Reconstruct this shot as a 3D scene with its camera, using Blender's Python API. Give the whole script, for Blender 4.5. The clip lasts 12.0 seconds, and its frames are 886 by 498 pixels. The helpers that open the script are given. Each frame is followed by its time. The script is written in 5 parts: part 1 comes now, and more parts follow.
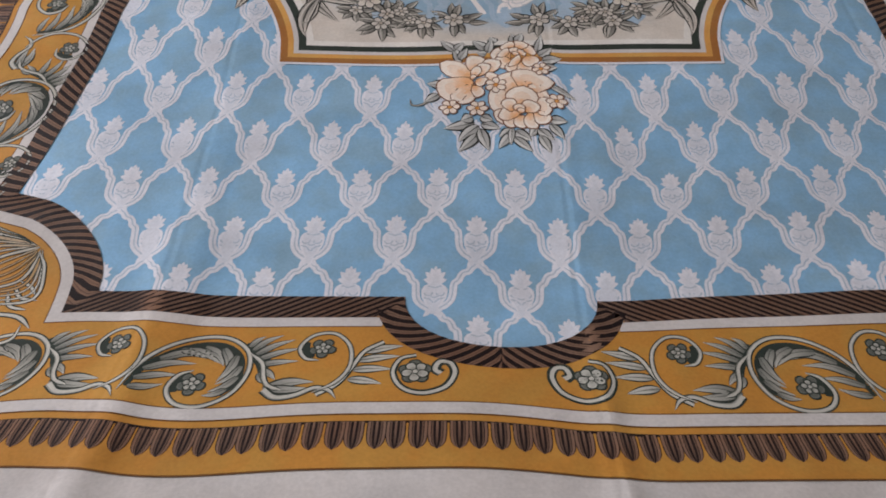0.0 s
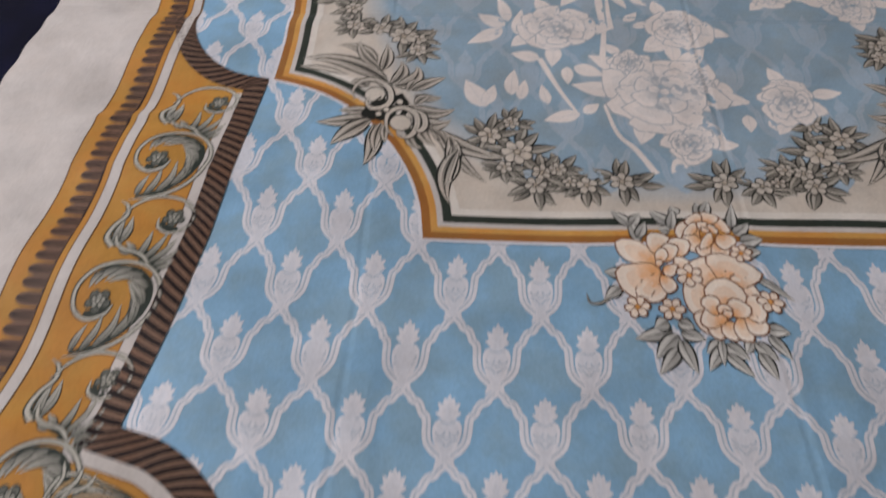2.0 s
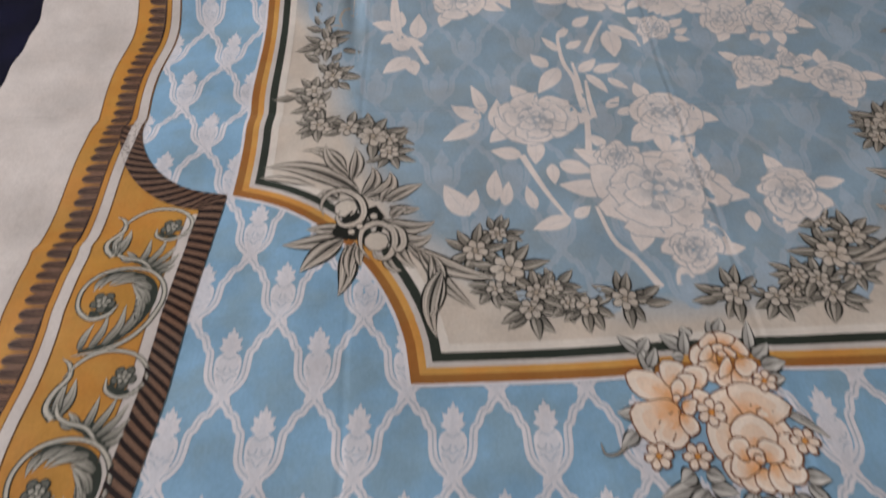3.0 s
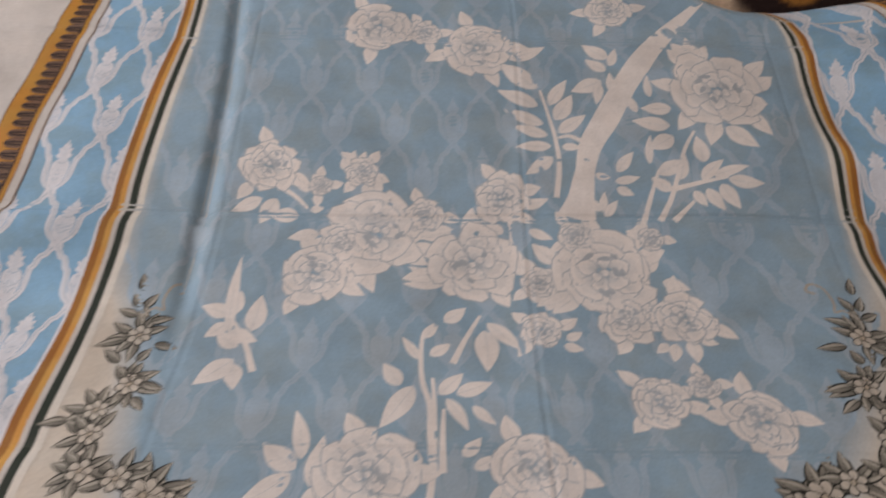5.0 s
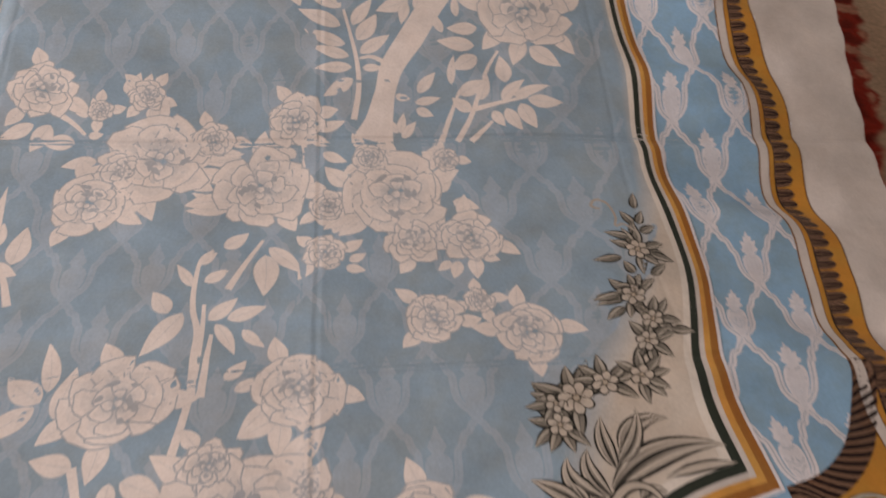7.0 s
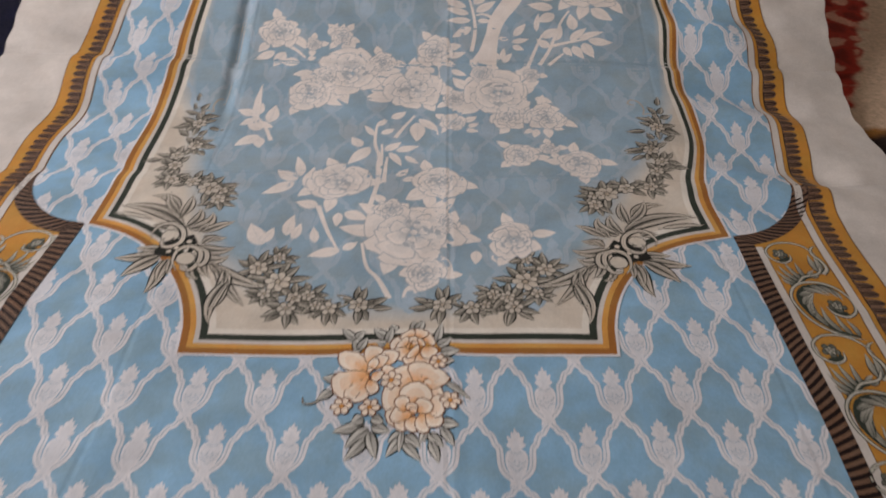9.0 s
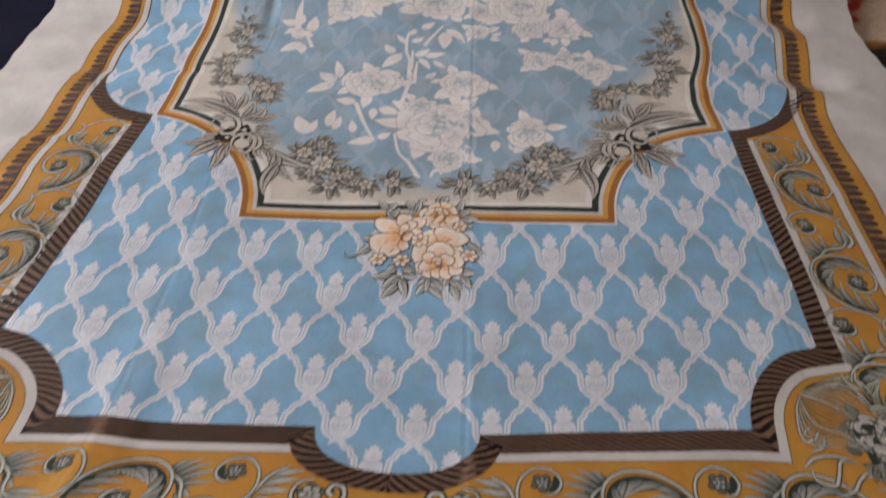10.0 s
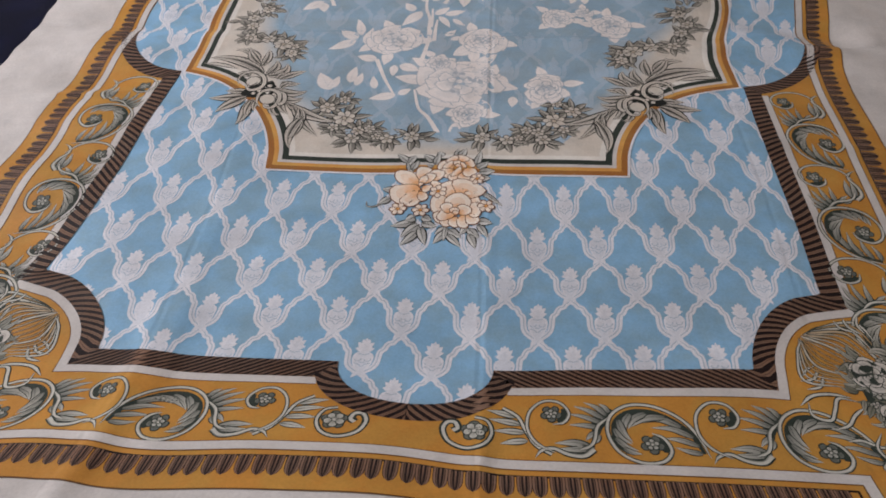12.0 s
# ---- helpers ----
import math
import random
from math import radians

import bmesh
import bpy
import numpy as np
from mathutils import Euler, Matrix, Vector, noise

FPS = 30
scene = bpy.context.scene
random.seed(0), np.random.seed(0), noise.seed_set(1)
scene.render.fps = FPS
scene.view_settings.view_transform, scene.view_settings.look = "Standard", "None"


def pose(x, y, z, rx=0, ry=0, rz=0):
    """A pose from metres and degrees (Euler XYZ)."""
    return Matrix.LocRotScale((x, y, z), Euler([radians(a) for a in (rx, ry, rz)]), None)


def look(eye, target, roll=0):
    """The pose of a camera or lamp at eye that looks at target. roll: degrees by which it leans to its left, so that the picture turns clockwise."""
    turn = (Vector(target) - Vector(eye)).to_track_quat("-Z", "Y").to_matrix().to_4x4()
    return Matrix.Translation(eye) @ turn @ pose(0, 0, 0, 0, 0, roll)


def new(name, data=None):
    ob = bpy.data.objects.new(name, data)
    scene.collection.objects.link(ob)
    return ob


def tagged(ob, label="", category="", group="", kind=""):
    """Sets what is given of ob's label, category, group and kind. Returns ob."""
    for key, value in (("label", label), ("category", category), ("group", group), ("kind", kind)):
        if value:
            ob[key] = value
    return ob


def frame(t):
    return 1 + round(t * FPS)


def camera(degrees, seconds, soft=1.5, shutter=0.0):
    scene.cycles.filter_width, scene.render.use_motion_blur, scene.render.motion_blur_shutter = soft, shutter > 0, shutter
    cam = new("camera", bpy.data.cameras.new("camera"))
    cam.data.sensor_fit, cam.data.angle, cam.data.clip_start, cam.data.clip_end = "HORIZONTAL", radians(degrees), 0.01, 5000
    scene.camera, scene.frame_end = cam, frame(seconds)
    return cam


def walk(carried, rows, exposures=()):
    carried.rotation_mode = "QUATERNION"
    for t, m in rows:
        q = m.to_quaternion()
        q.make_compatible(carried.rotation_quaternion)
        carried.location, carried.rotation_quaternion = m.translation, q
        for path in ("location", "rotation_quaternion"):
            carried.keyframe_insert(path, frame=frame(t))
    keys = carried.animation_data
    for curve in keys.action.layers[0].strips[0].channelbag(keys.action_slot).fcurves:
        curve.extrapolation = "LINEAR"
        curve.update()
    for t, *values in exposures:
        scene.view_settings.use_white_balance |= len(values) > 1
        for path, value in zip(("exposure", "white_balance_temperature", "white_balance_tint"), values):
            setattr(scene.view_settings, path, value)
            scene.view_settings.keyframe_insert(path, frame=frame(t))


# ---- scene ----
cam = camera(65.0, 12.0, soft=1.8, shutter=0.5)
EXPOSURES = [(0, -0.07, 6550, 15), (0.8, -0.08, 6550, 15), (1.5, -0.17, 6550, 15), (2.5, -0.28, 7000, 16), (3.5, -0.28, 6950, 15), (5.3, -0.26, 7450, 18), (6, -0.23, 8050, 22), (7.2, -0.21, 7900, 23), (8.8, -0.19, 7250, 16), (9.5, -0.18, 7100, 16), (10, -0.12, 6850, 15), (11, -0.09, 6700, 15), (12, -0.08, 6650, 15)]
PATH = [
    (0, (-0.049, 0.038, 0.467), (-0.062, 1.187, -1.169), 0.3),
    (0.5, (-0.075, 0.042, 0.464), (-0.13, 1.179, -1.18), 0.1),
    (1, (-0.138, 0.071, 0.453), (-0.297, 1.185, -1.2), -0.9),
    (1.5, (-0.164, 0.142, 0.45), (-0.319, 1.279, -1.188), -1.4),
    (2, (-0.183, 0.23, 0.458), (-0.255, 1.452, -1.123), -0.9),
    (2.5, (-0.195, 0.29, 0.456), (-0.203, 1.54, -1.105), -1.0),
    (3, (-0.2, 0.339, 0.463), (-0.18, 1.621, -1.072), -0.9),
    (3.5, (-0.168, 0.405, 0.479), (-0.199, 1.785, -0.967), -0.5),
    (3.7, (-0.158, 0.427, 0.487), (-0.197, 1.835, -0.933), -0.2),
    (5.3, (-0.011, 0.62, 0.486), (0.08, 2.157, -0.79), 3.3),
    (5.5, (0.012, 0.634, 0.484), (0.171, 2.166, -0.791), 4.6),
    (6, (0.061, 0.648, 0.463), (0.263, 2.105, -0.893), 4.4),
    (6.5, (0.076, 0.638, 0.462), (0.306, 2.06, -0.925), 5.7),
    (7, (0.083, 0.578, 0.47), (0.348, 1.988, -0.923), 6.3),
    (7.2, (0.079, 0.541, 0.475), (0.349, 1.953, -0.915), 5.5),
    (8.8, (0.032, 0.177, 0.535), (0.082, 1.681, -0.783), 1.3),
    (9, (0.039, 0.134, 0.542), (0.056, 1.648, -0.765), 1.4),
    (9.5, (0.031, 0.056, 0.541), (0.026, 1.551, -0.788), 2.0),
    (10, (0.046, -0.005, 0.561), (-0.01, 1.403, -0.859), 0.2),
    (10.5, (0.042, -0.042, 0.561), (-0.046, 1.286, -0.931), 0.1),
    (11, (0.043, -0.043, 0.566), (-0.07, 1.307, -0.905), -1.0),
    (11.5, (0.05, -0.045, 0.565), (-0.076, 1.297, -0.912), -1.7),
    (12, (0.052, -0.043, 0.57), (-0.061, 1.295, -0.912), -1.3),
]
walk(cam, [(t, look(eye, target, roll)) for t, eye, target, roll in PATH], EXPOSURES)
from mathutils.geometry import delaunay_2d_cdt

# ---- world, window light ----
world = bpy.data.worlds.new("world")
scene.world = world
world.use_nodes = True
sky = world.node_tree.nodes.new("ShaderNodeTexSky")
sky.sky_type, sky.sun_disc = "NISHITA", False
sky.sun_elevation, sky.sun_rotation = radians(35), radians(200)
world.node_tree.links.new(sky.outputs[0], world.node_tree.nodes["Background"].inputs[0])
world.node_tree.nodes["Background"].inputs[1].default_value = 0.1
lamp = bpy.data.lights.new("window_daylight", "AREA")
lamp.shape, lamp.size, lamp.size_y = "RECTANGLE", 1.6, 1.45
lamp.energy, lamp.color = 80.0, (0.96, 0.965, 1.0)
window_light = new("window_daylight", lamp)
window_light.matrix_world = look((-2.52, 1.1, 1.6), (0.0, 0.5, 0.0))

# ---- relief of the cloth and the drift of its print ----
LAYER = 0.00014


def smooth(a, b, x):
    t = np.clip((x - a) / (b - a), 0, 1)
    return t * t * (3 - 2 * t)


def crease(d, height, width):
    return height * np.exp(-(d / width) ** 2)


def relief(x, y):
    """Height of the cloth: a shallow sag in the mattress, packing folds and soft rumples."""
    near = np.maximum(0, 0.36 - y)
    far = np.maximum(0, y - 0.98)
    z = 2.2 * near * near / (1 + 3 * near)
    z = z + np.where(far < 0.28, 0.75 * far * far, 0.0588 + 0.36 * (far - 0.28))
    over = np.maximum(0, y - 1.485 - 0.10 * smooth(0.38, 0.16, x) - 0.06 * smooth(0.52, 0.68, x))
    z = z - 0.36 * over - 6.0 * over ** 2 / (1 + 5 * over)
    wave = 0.004 * np.sin(x * 7.3 + 1.2 + 1.7 * np.sin(y * 4.1)) * np.sin(y * 6.1 + 0.6)
    wave += 0.0012 * np.sin(x * 19 + 3 * y + 2 * np.sin(y * 9)) * np.sin(y * 15 + 2 * np.sin(x * 8))
    z = z + wave
    side = smooth(0.36, 0.5, x) * smooth(0.75, 0.95, y) * (1 - 0.8 * smooth(0.57, 0.63, x))
    z = z + side * (0.006 * np.sin(y * 38 + 2 * np.sin(x * 11)) + 0.003 * np.sin(y * 71 + x * 13) - 0.004)
    left = smooth(0.36, 0.5, -x) * (1 - 0.8 * smooth(0.54, 0.61, -x))
    z = z + left * (0.0035 * np.sin(y * 42 + x * 5) + 0.0025 * np.sin(y * 23))
    z = z + crease(x - 0.054 - 0.003 * np.sin(y * 5), 0.0009 + 0.002 * smooth(0.34, 0.2, y), 0.010)
    fold = -0.268 - 0.035 * smooth(0.8, 1.3, y) + 0.006 * np.sin(y * 11)
    z = z + crease(x - fold, 0.0042 * smooth(0.5, 0.25, y) + 0.0010, 0.017)
    z = z - crease(x - fold - 0.004, 0.0080 * smooth(0.95, 1.2, y), 0.010)
    z = z + crease(x - fold - 0.022, 0.002 * smooth(0.6, 0.35, y) * smooth(0.2, 0.3, y), 0.012)
    for line, height in ((0.664, 0.0008), (0.917, -0.0014), (1.188, -0.0022), (1.437, -0.0018)):
        bend = line + 0.004 * np.sin(x * 6 + line * 9)
        z = z + crease(y - bend, height * (0.6 + 0.9 * smooth(0.2, 0.5, np.abs(x))), 0.010)
    z = z + crease(y - 0.39 - 0.02 * np.sin(x * 9), 0.002, 0.012) * smooth(-0.1, -0.25, x)
    z = z + crease(y - 0.738 - 0.1 * (x + 0.5), 0.003, 0.008) * left
    z = z + 0.014 * smooth(0.42, 0.54, x) * smooth(1.1, 1.3, y)
    return z


# where the spread cloth is pulled out of square: place in the print, pull in millimetres
PULLS = np.array([
    (-0.2235, 0.600, 2, -1), (0.2235, 0.600, 0, -6), (0.391, 0.797, 6, -8), (-0.391, 0.797, 5, 1), (-0.3165, 0.318, 4, 7), (0.3165, 0.318, 6, 8),
    (-0.412, 0.4175, -6, 5), (0.412, 0.4175, -4, 9), (-0.0745, 0.318, 1, -2), (0.0745, 0.318, 2, -8), (-0.290, 0.190, 0, 13), (-0.220, 0.190, 0, 4),
    (-0.130, 0.190, 0, 7), (0.0, 0.190, 0, 5), (0.060, 0.190, 0, -4), (0.170, 0.190, 0, -4), (0.380, 1.00, 9, 0), (0.380, 1.30, 11, 0),
    (0.510, 0.900, 10, 0), (0.510, 1.20, 12, 0), (0.510, 1.44, 45, 0), (0.390, 1.44, 28, 0),
    (0.120, 0.510, 3, -15), (0.080, 0.450, 3, -11), (0.200, 0.450, 3, -2), (0.270, 0.420, 5, 7), (-0.100, 0.515, 2, -5),
])


def bell(a, b):
    return np.exp(-((a[:, None, :] - b[None, :, :]) ** 2).sum(2) / 0.075 ** 2)


PULL_WEIGHTS = np.linalg.solve(bell(PULLS[:, :2], PULLS[:, :2]) + 0.08 * np.eye(len(PULLS)), PULLS[:, 2:] * 0.001)


def drift(u, v):
    """Where the point (u, v) of the print lies on the bed, for the cloth is not spread quite square."""
    pull = (bell(np.stack((np.ravel(u), np.ravel(v)), 1), PULLS[:, :2]) @ PULL_WEIGHTS).reshape(np.shape(u) + (2,))
    x = u - 0.009 * np.clip((0.6 - v) / 0.3, 0, 1.1)
    x = x + np.interp(u, (0.16, 0.30, 0.33, 0.39, 0.50), (0.0, 0.046, 0.046, 0.033, 0.038)) * smooth(0.84, 1.06, v)
    x = x - 0.022 * smooth(1.28, 1.47, v) * smooth(0.3, 0.4, u)
    x = x + 0.026 * smooth(1.22, 1.5, v) * smooth(-0.25, -0.45, u)
    x = x + 0.0025 * np.sin(v * 31) * smooth(0.3, 0.5, np.abs(u)) * smooth(0.5, 0.9, v)
    for line, size in ((0.910, 0.10), (1.188, 0.16)):
        d = v - line
        x = x + size * d * np.exp(-(d / 0.022) ** 2) * smooth(0.30, 0.37, np.abs(u)) * np.where(u > 0, -1, 1)
    y = v + 0.004 * np.sin(u * 6.5 + 0.4) + 0.012 * u * smooth(0.5, 0.3, v)
    return x + pull[..., 0], y + pull[..., 1]


# ---- materials ----
def nodes_of(name):
    m = bpy.data.materials.new(name)
    m.use_nodes = True
    t = m.node_tree
    return m, t, t.nodes["Principled BSDF"]


def add(t, kind, **values):
    n = t.nodes.new(kind)
    for k, v in values.items():
        n.inputs[k].default_value = v
    return n


def cotton():
    m, t, p = nodes_of("printed_cotton")
    col = t.nodes.new("ShaderNodeVertexColor")
    col.layer_name = "dye"
    tc = t.nodes.new("ShaderNodeTexCoord")
    broad = add(t, "ShaderNodeTexNoise", Scale=16.0, Detail=5.0, Roughness=0.6)
    fine = add(t, "ShaderNodeTexNoise", Scale=420.0, Detail=2.0)
    for n in (broad, fine):
        t.links.new(tc.outputs["Object"], n.inputs["Vector"])
    ramp = t.nodes.new("ShaderNodeMapRange")
    ramp.inputs["From Min"].default_value, ramp.inputs["From Max"].default_value = 0.3, 0.7
    ramp.inputs["To Min"].default_value, ramp.inputs["To Max"].default_value = 0.84, 1.09
    t.links.new(broad.outputs[0], ramp.inputs["Value"])
    grain = t.nodes.new("ShaderNodeMapRange")
    grain.inputs["From Min"].default_value, grain.inputs["From Max"].default_value = 0.3, 0.7
    grain.inputs["To Min"].default_value, grain.inputs["To Max"].default_value = 0.93, 1.05
    t.links.new(fine.outputs[0], grain.inputs["Value"])
    both = t.nodes.new("ShaderNodeMath")
    both.operation = "MULTIPLY"
    t.links.new(ramp.outputs[0], both.inputs[0])
    t.links.new(grain.outputs[0], both.inputs[1])
    mix = t.nodes.new("ShaderNodeVectorMath")
    mix.operation = "SCALE"
    t.links.new(col.outputs[0], mix.inputs[0])
    t.links.new(both.outputs[0], mix.inputs["Scale"])
    patch = add(t, "ShaderNodeTexNoise", Scale=24.0, Detail=4.0, Roughness=0.55)
    t.links.new(tc.outputs["Object"], patch.inputs["Vector"])
    fade = t.nodes.new("ShaderNodeMapRange")
    fade.inputs["From Min"].default_value, fade.inputs["From Max"].default_value = 0.42, 0.68
    fade.inputs["To Min"].default_value, fade.inputs["To Max"].default_value = 0.0, 1.0
    t.links.new(patch.outputs[0], fade.inputs["Value"])
    worn = t.nodes.new("ShaderNodeMix")
    worn.data_type, worn.blend_type = "RGBA", "MULTIPLY"
    worn.inputs[7].default_value = (1.03, 0.92, 0.84, 1)
    tone = t.nodes.new("ShaderNodeSeparateColor")
    tone.mode = "HSV"
    t.links.new(col.outputs[0], tone.inputs[0])
    depth = t.nodes.new("ShaderNodeMath")
    depth.operation = "MULTIPLY"
    t.links.new(tone.outputs[1], depth.inputs[0])
    t.links.new(fade.outputs[0], depth.inputs[1])
    twice = t.nodes.new("ShaderNodeMath")
    twice.operation, twice.use_clamp = "MULTIPLY", True
    twice.inputs[1].default_value = 2.0
    t.links.new(depth.outputs[0], twice.inputs[0])
    t.links.new(twice.outputs[0], worn.inputs[0])
    t.links.new(mix.outputs[0], worn.inputs[6])
    t.links.new(worn.outputs[2], p.inputs["Base Color"])
    wx = t.nodes.new("ShaderNodeTexWave")
    wx.inputs["Scale"].default_value, wx.inputs["Distortion"].default_value = 320.0, 1.5
    wy = t.nodes.new("ShaderNodeTexWave")
    wy.bands_direction = "Y"
    wy.inputs["Scale"].default_value, wy.inputs["Distortion"].default_value = 300.0, 1.5
    for n in (wx, wy):
        t.links.new(tc.outputs["Object"], n.inputs["Vector"])
    weave = t.nodes.new("ShaderNodeMath")
    t.links.new(wx.outputs[1], weave.inputs[0])
    t.links.new(wy.outputs[1], weave.inputs[1])
    bump = add(t, "ShaderNodeBump", Strength=0.10, Distance=0.0006)
    t.links.new(weave.outputs[0], bump.inputs["Height"])
    rumple = add(t, "ShaderNodeTexNoise", Scale=38.0, Detail=3.0)
    t.links.new(tc.outputs["Object"], rumple.inputs["Vector"])
    bump2 = add(t, "ShaderNodeBump", Strength=0.35, Distance=0.004)
    t.links.new(rumple.outputs[0], bump2.inputs["Height"])
    t.links.new(bump.outputs[0], bump2.inputs["Normal"])
    split = t.nodes.new("ShaderNodeSeparateXYZ")
    t.links.new(tc.outputs["Object"], split.inputs[0])
    total = None
    for axis, place, depth in (("X", 0.054, 0.4), ("X", -0.272, 0.3), ("Y", 0.917, 0.8), ("Y", 1.188, 1.0), ("Y", 1.437, 0.7), ("Y", 0.664, 0.35), ("X", 0.378, 0.25)):
        away = t.nodes.new("ShaderNodeMath")
        away.operation = "SUBTRACT"
        t.links.new(split.outputs[axis], away.inputs[0])
        away.inputs[1].default_value = place
        wander = add(t, "ShaderNodeTexNoise", Scale=3.0, Detail=2.0)
        t.links.new(tc.outputs["Object"], wander.inputs["Vector"])
        shift = t.nodes.new("ShaderNodeMath")
        shift.operation = "MULTIPLY_ADD"
        t.links.new(wander.outputs[0], shift.inputs[0])
        shift.inputs[1].default_value, shift.inputs[2].default_value = 0.016, -0.008
        wob = t.nodes.new("ShaderNodeMath")
        t.links.new(away.outputs[0], wob.inputs[0])
        t.links.new(shift.outputs[0], wob.inputs[1])
        size = t.nodes.new("ShaderNodeMath")
        size.operation = "ABSOLUTE"
        t.links.new(wob.outputs[0], size.inputs[0])
        line = t.nodes.new("ShaderNodeMapRange")
        line.interpolation_type = "SMOOTHSTEP"
        line.inputs["From Min"].default_value, line.inputs["From Max"].default_value = 0.0, 0.005
        line.inputs["To Min"].default_value, line.inputs["To Max"].default_value = -depth, 0.0
        t.links.new(size.outputs[0], line.inputs["Value"])
        if total is None:
            total = line
        else:
            both = t.nodes.new("ShaderNodeMath")
            t.links.new(total.outputs[0], both.inputs[0])
            t.links.new(line.outputs[0], both.inputs[1])
            total = both
    fold = add(t, "ShaderNodeBump", Strength=0.8, Distance=0.0016)
    t.links.new(total.outputs[0], fold.inputs["Height"])
    t.links.new(bump2.outputs[0], fold.inputs["Normal"])
    t.links.new(fold.outputs[0], p.inputs["Normal"])
    p.inputs["Roughness"].default_value = 0.58
    p.inputs["Specular IOR Level"].default_value = 0.16
    p.inputs["Sheen Weight"].default_value = 0.03
    return m


COTTON = cotton()
WHITE = (0.62, 0.59, 0.57)
BLUE = (0.252, 0.475, 0.690)
BLUE_MID = (0.295, 0.44, 0.565)
LACE = (0.75, 0.765, 0.83)
LACE_LINE = (0.44, 0.54, 0.65)
GOLD = (0.53, 0.268, 0.054)
GOLD_LINE = (0.16, 0.075, 0.02)
UMBER = (0.013, 0.006, 0.006)
TAN = (0.24, 0.145, 0.10)
GREEN = (0.030, 0.042, 0.034)
LEAF = (0.40, 0.41, 0.36)
LEAF_DARK = (0.024, 0.031, 0.026)
CREAM = (0.66, 0.61, 0.545)
PEACH = (0.90, 0.82, 0.73)
ORANGE = (0.76, 0.36, 0.10)
RUST = (0.20, 0.085, 0.04)
SILVER = (0.56, 0.55, 0.49)


def blend(a, b, t):
    return tuple(p + (q - p) * t for p, q in zip(a, b))


# ---- drawing the print: flat shapes that follow the cloth ----
class Sheet:
    """Gathers flat shapes of the print in (u, v) and lays them on the cloth as one mesh."""

    def __init__(self, level):
        self.p, self.lift, self.c, self.f, self.n, self.level = [], [], [], [], 0, level

    def height(self):
        return LAYER * (self.level if self.level < 5 else 5 + 0.32 * (self.level - 5))

    def grid(self, rows, colours):
        """rows: k rows of m points; colours: k rows of m - 1 colours, one a face column. Hard edges between columns."""
        rows = np.asarray(rows, float)
        k, m, _ = rows.shape
        lift = self.height()
        for j in range(m - 1):
            for i in range(k):
                self.p += [rows[i, j], rows[i, j + 1]]
                self.c += [colours[i][j], colours[i][j]]
                self.lift += [lift, lift]
            for i in range(k - 1):
                a = self.n + 2 * i
                self.f.append((a, a + 1, a + 3, a + 2))
            self.n += 2 * k
        self.level += 0.10

    def stroke(self, path, width, bands):
        """A band along path. width: a number or one for each point. bands: (from, to, colour or (colour at start, colour at end)) across, -1 to 1."""
        path = np.asarray(path, float)
        k = len(path)
        w = np.broadcast_to(np.asarray(width, float), (k,))
        d = np.gradient(path, axis=0)
        d /= np.maximum(1e-9, np.hypot(d[:, 0], d[:, 1]))[:, None]
        nrm = np.stack((d[:, 1], -d[:, 0]), 1)
        edges = [b[0] for b in bands] + [bands[-1][1]]
        rows = path[:, None, :] + nrm[:, None, :] * (w[:, None] * np.array(edges))[:, :, None]
        cols = []
        for i in range(k):
            t = i / (k - 1)
            cols.append([blend(b[2][0], b[2][1], t) if isinstance(b[2][0], tuple) else b[2] for b in bands])
        self.grid(rows, cols)

    def polygon(self, outline, colour, hole=None, step=0.0045):
        """A large flat area with a fine net inside, so that it follows every crease."""
        loops = [np.asarray(outline, float)] + ([np.asarray(hole, float)] if hole is not None else [])
        pts, edges = [], []
        for loop in loops:
            loop = resample(loop, step)
            a = len(pts)
            pts += [tuple(q) for q in loop]
            edges += [(a + i, a + (i + 1) % len(loop)) for i in range(len(loop))]
        low, high = loops[0].min(0), loops[0].max(0)
        gx, gy = np.meshgrid(np.arange(low[0], high[0], step) + 0.0013, np.arange(low[1], high[1], step) + 0.0017)
        g = np.stack((gx.ravel(), gy.ravel()), 1)
        keep = inside(g, loops[0])
        if hole is not None:
            keep &= ~inside(g, loops[1])
        pts += [tuple(q) for q in g[keep]]
        v, _, f, *_ = delaunay_2d_cdt([Vector(q) for q in pts], edges, [], 0, 1e-6)
        v = np.array([(q.x, q.y) for q in v])
        f = np.array([tri for tri in f if len(tri) == 3])
        mid = v[f].mean(1)
        keep = inside(mid, loops[0])
        if hole is not None:
            keep &= ~inside(mid, loops[1])
        f = f[keep]
        self.p += list(v)
        self.c += [colour] * len(v)
        self.lift += [self.height()] * len(v)
        self.f += [tuple(int(q) + self.n for q in tri) for tri in f]
        self.n += len(v)

    def lay(self, name, parent, label="", kind="", square=False):
        uv = np.array(self.p)
        x, y = (uv[:, 0], uv[:, 1]) if square else drift(uv[:, 0], uv[:, 1])
        return drape(name, x, y, np.array(self.lift), self.f, np.array(self.c), parent, label, kind)


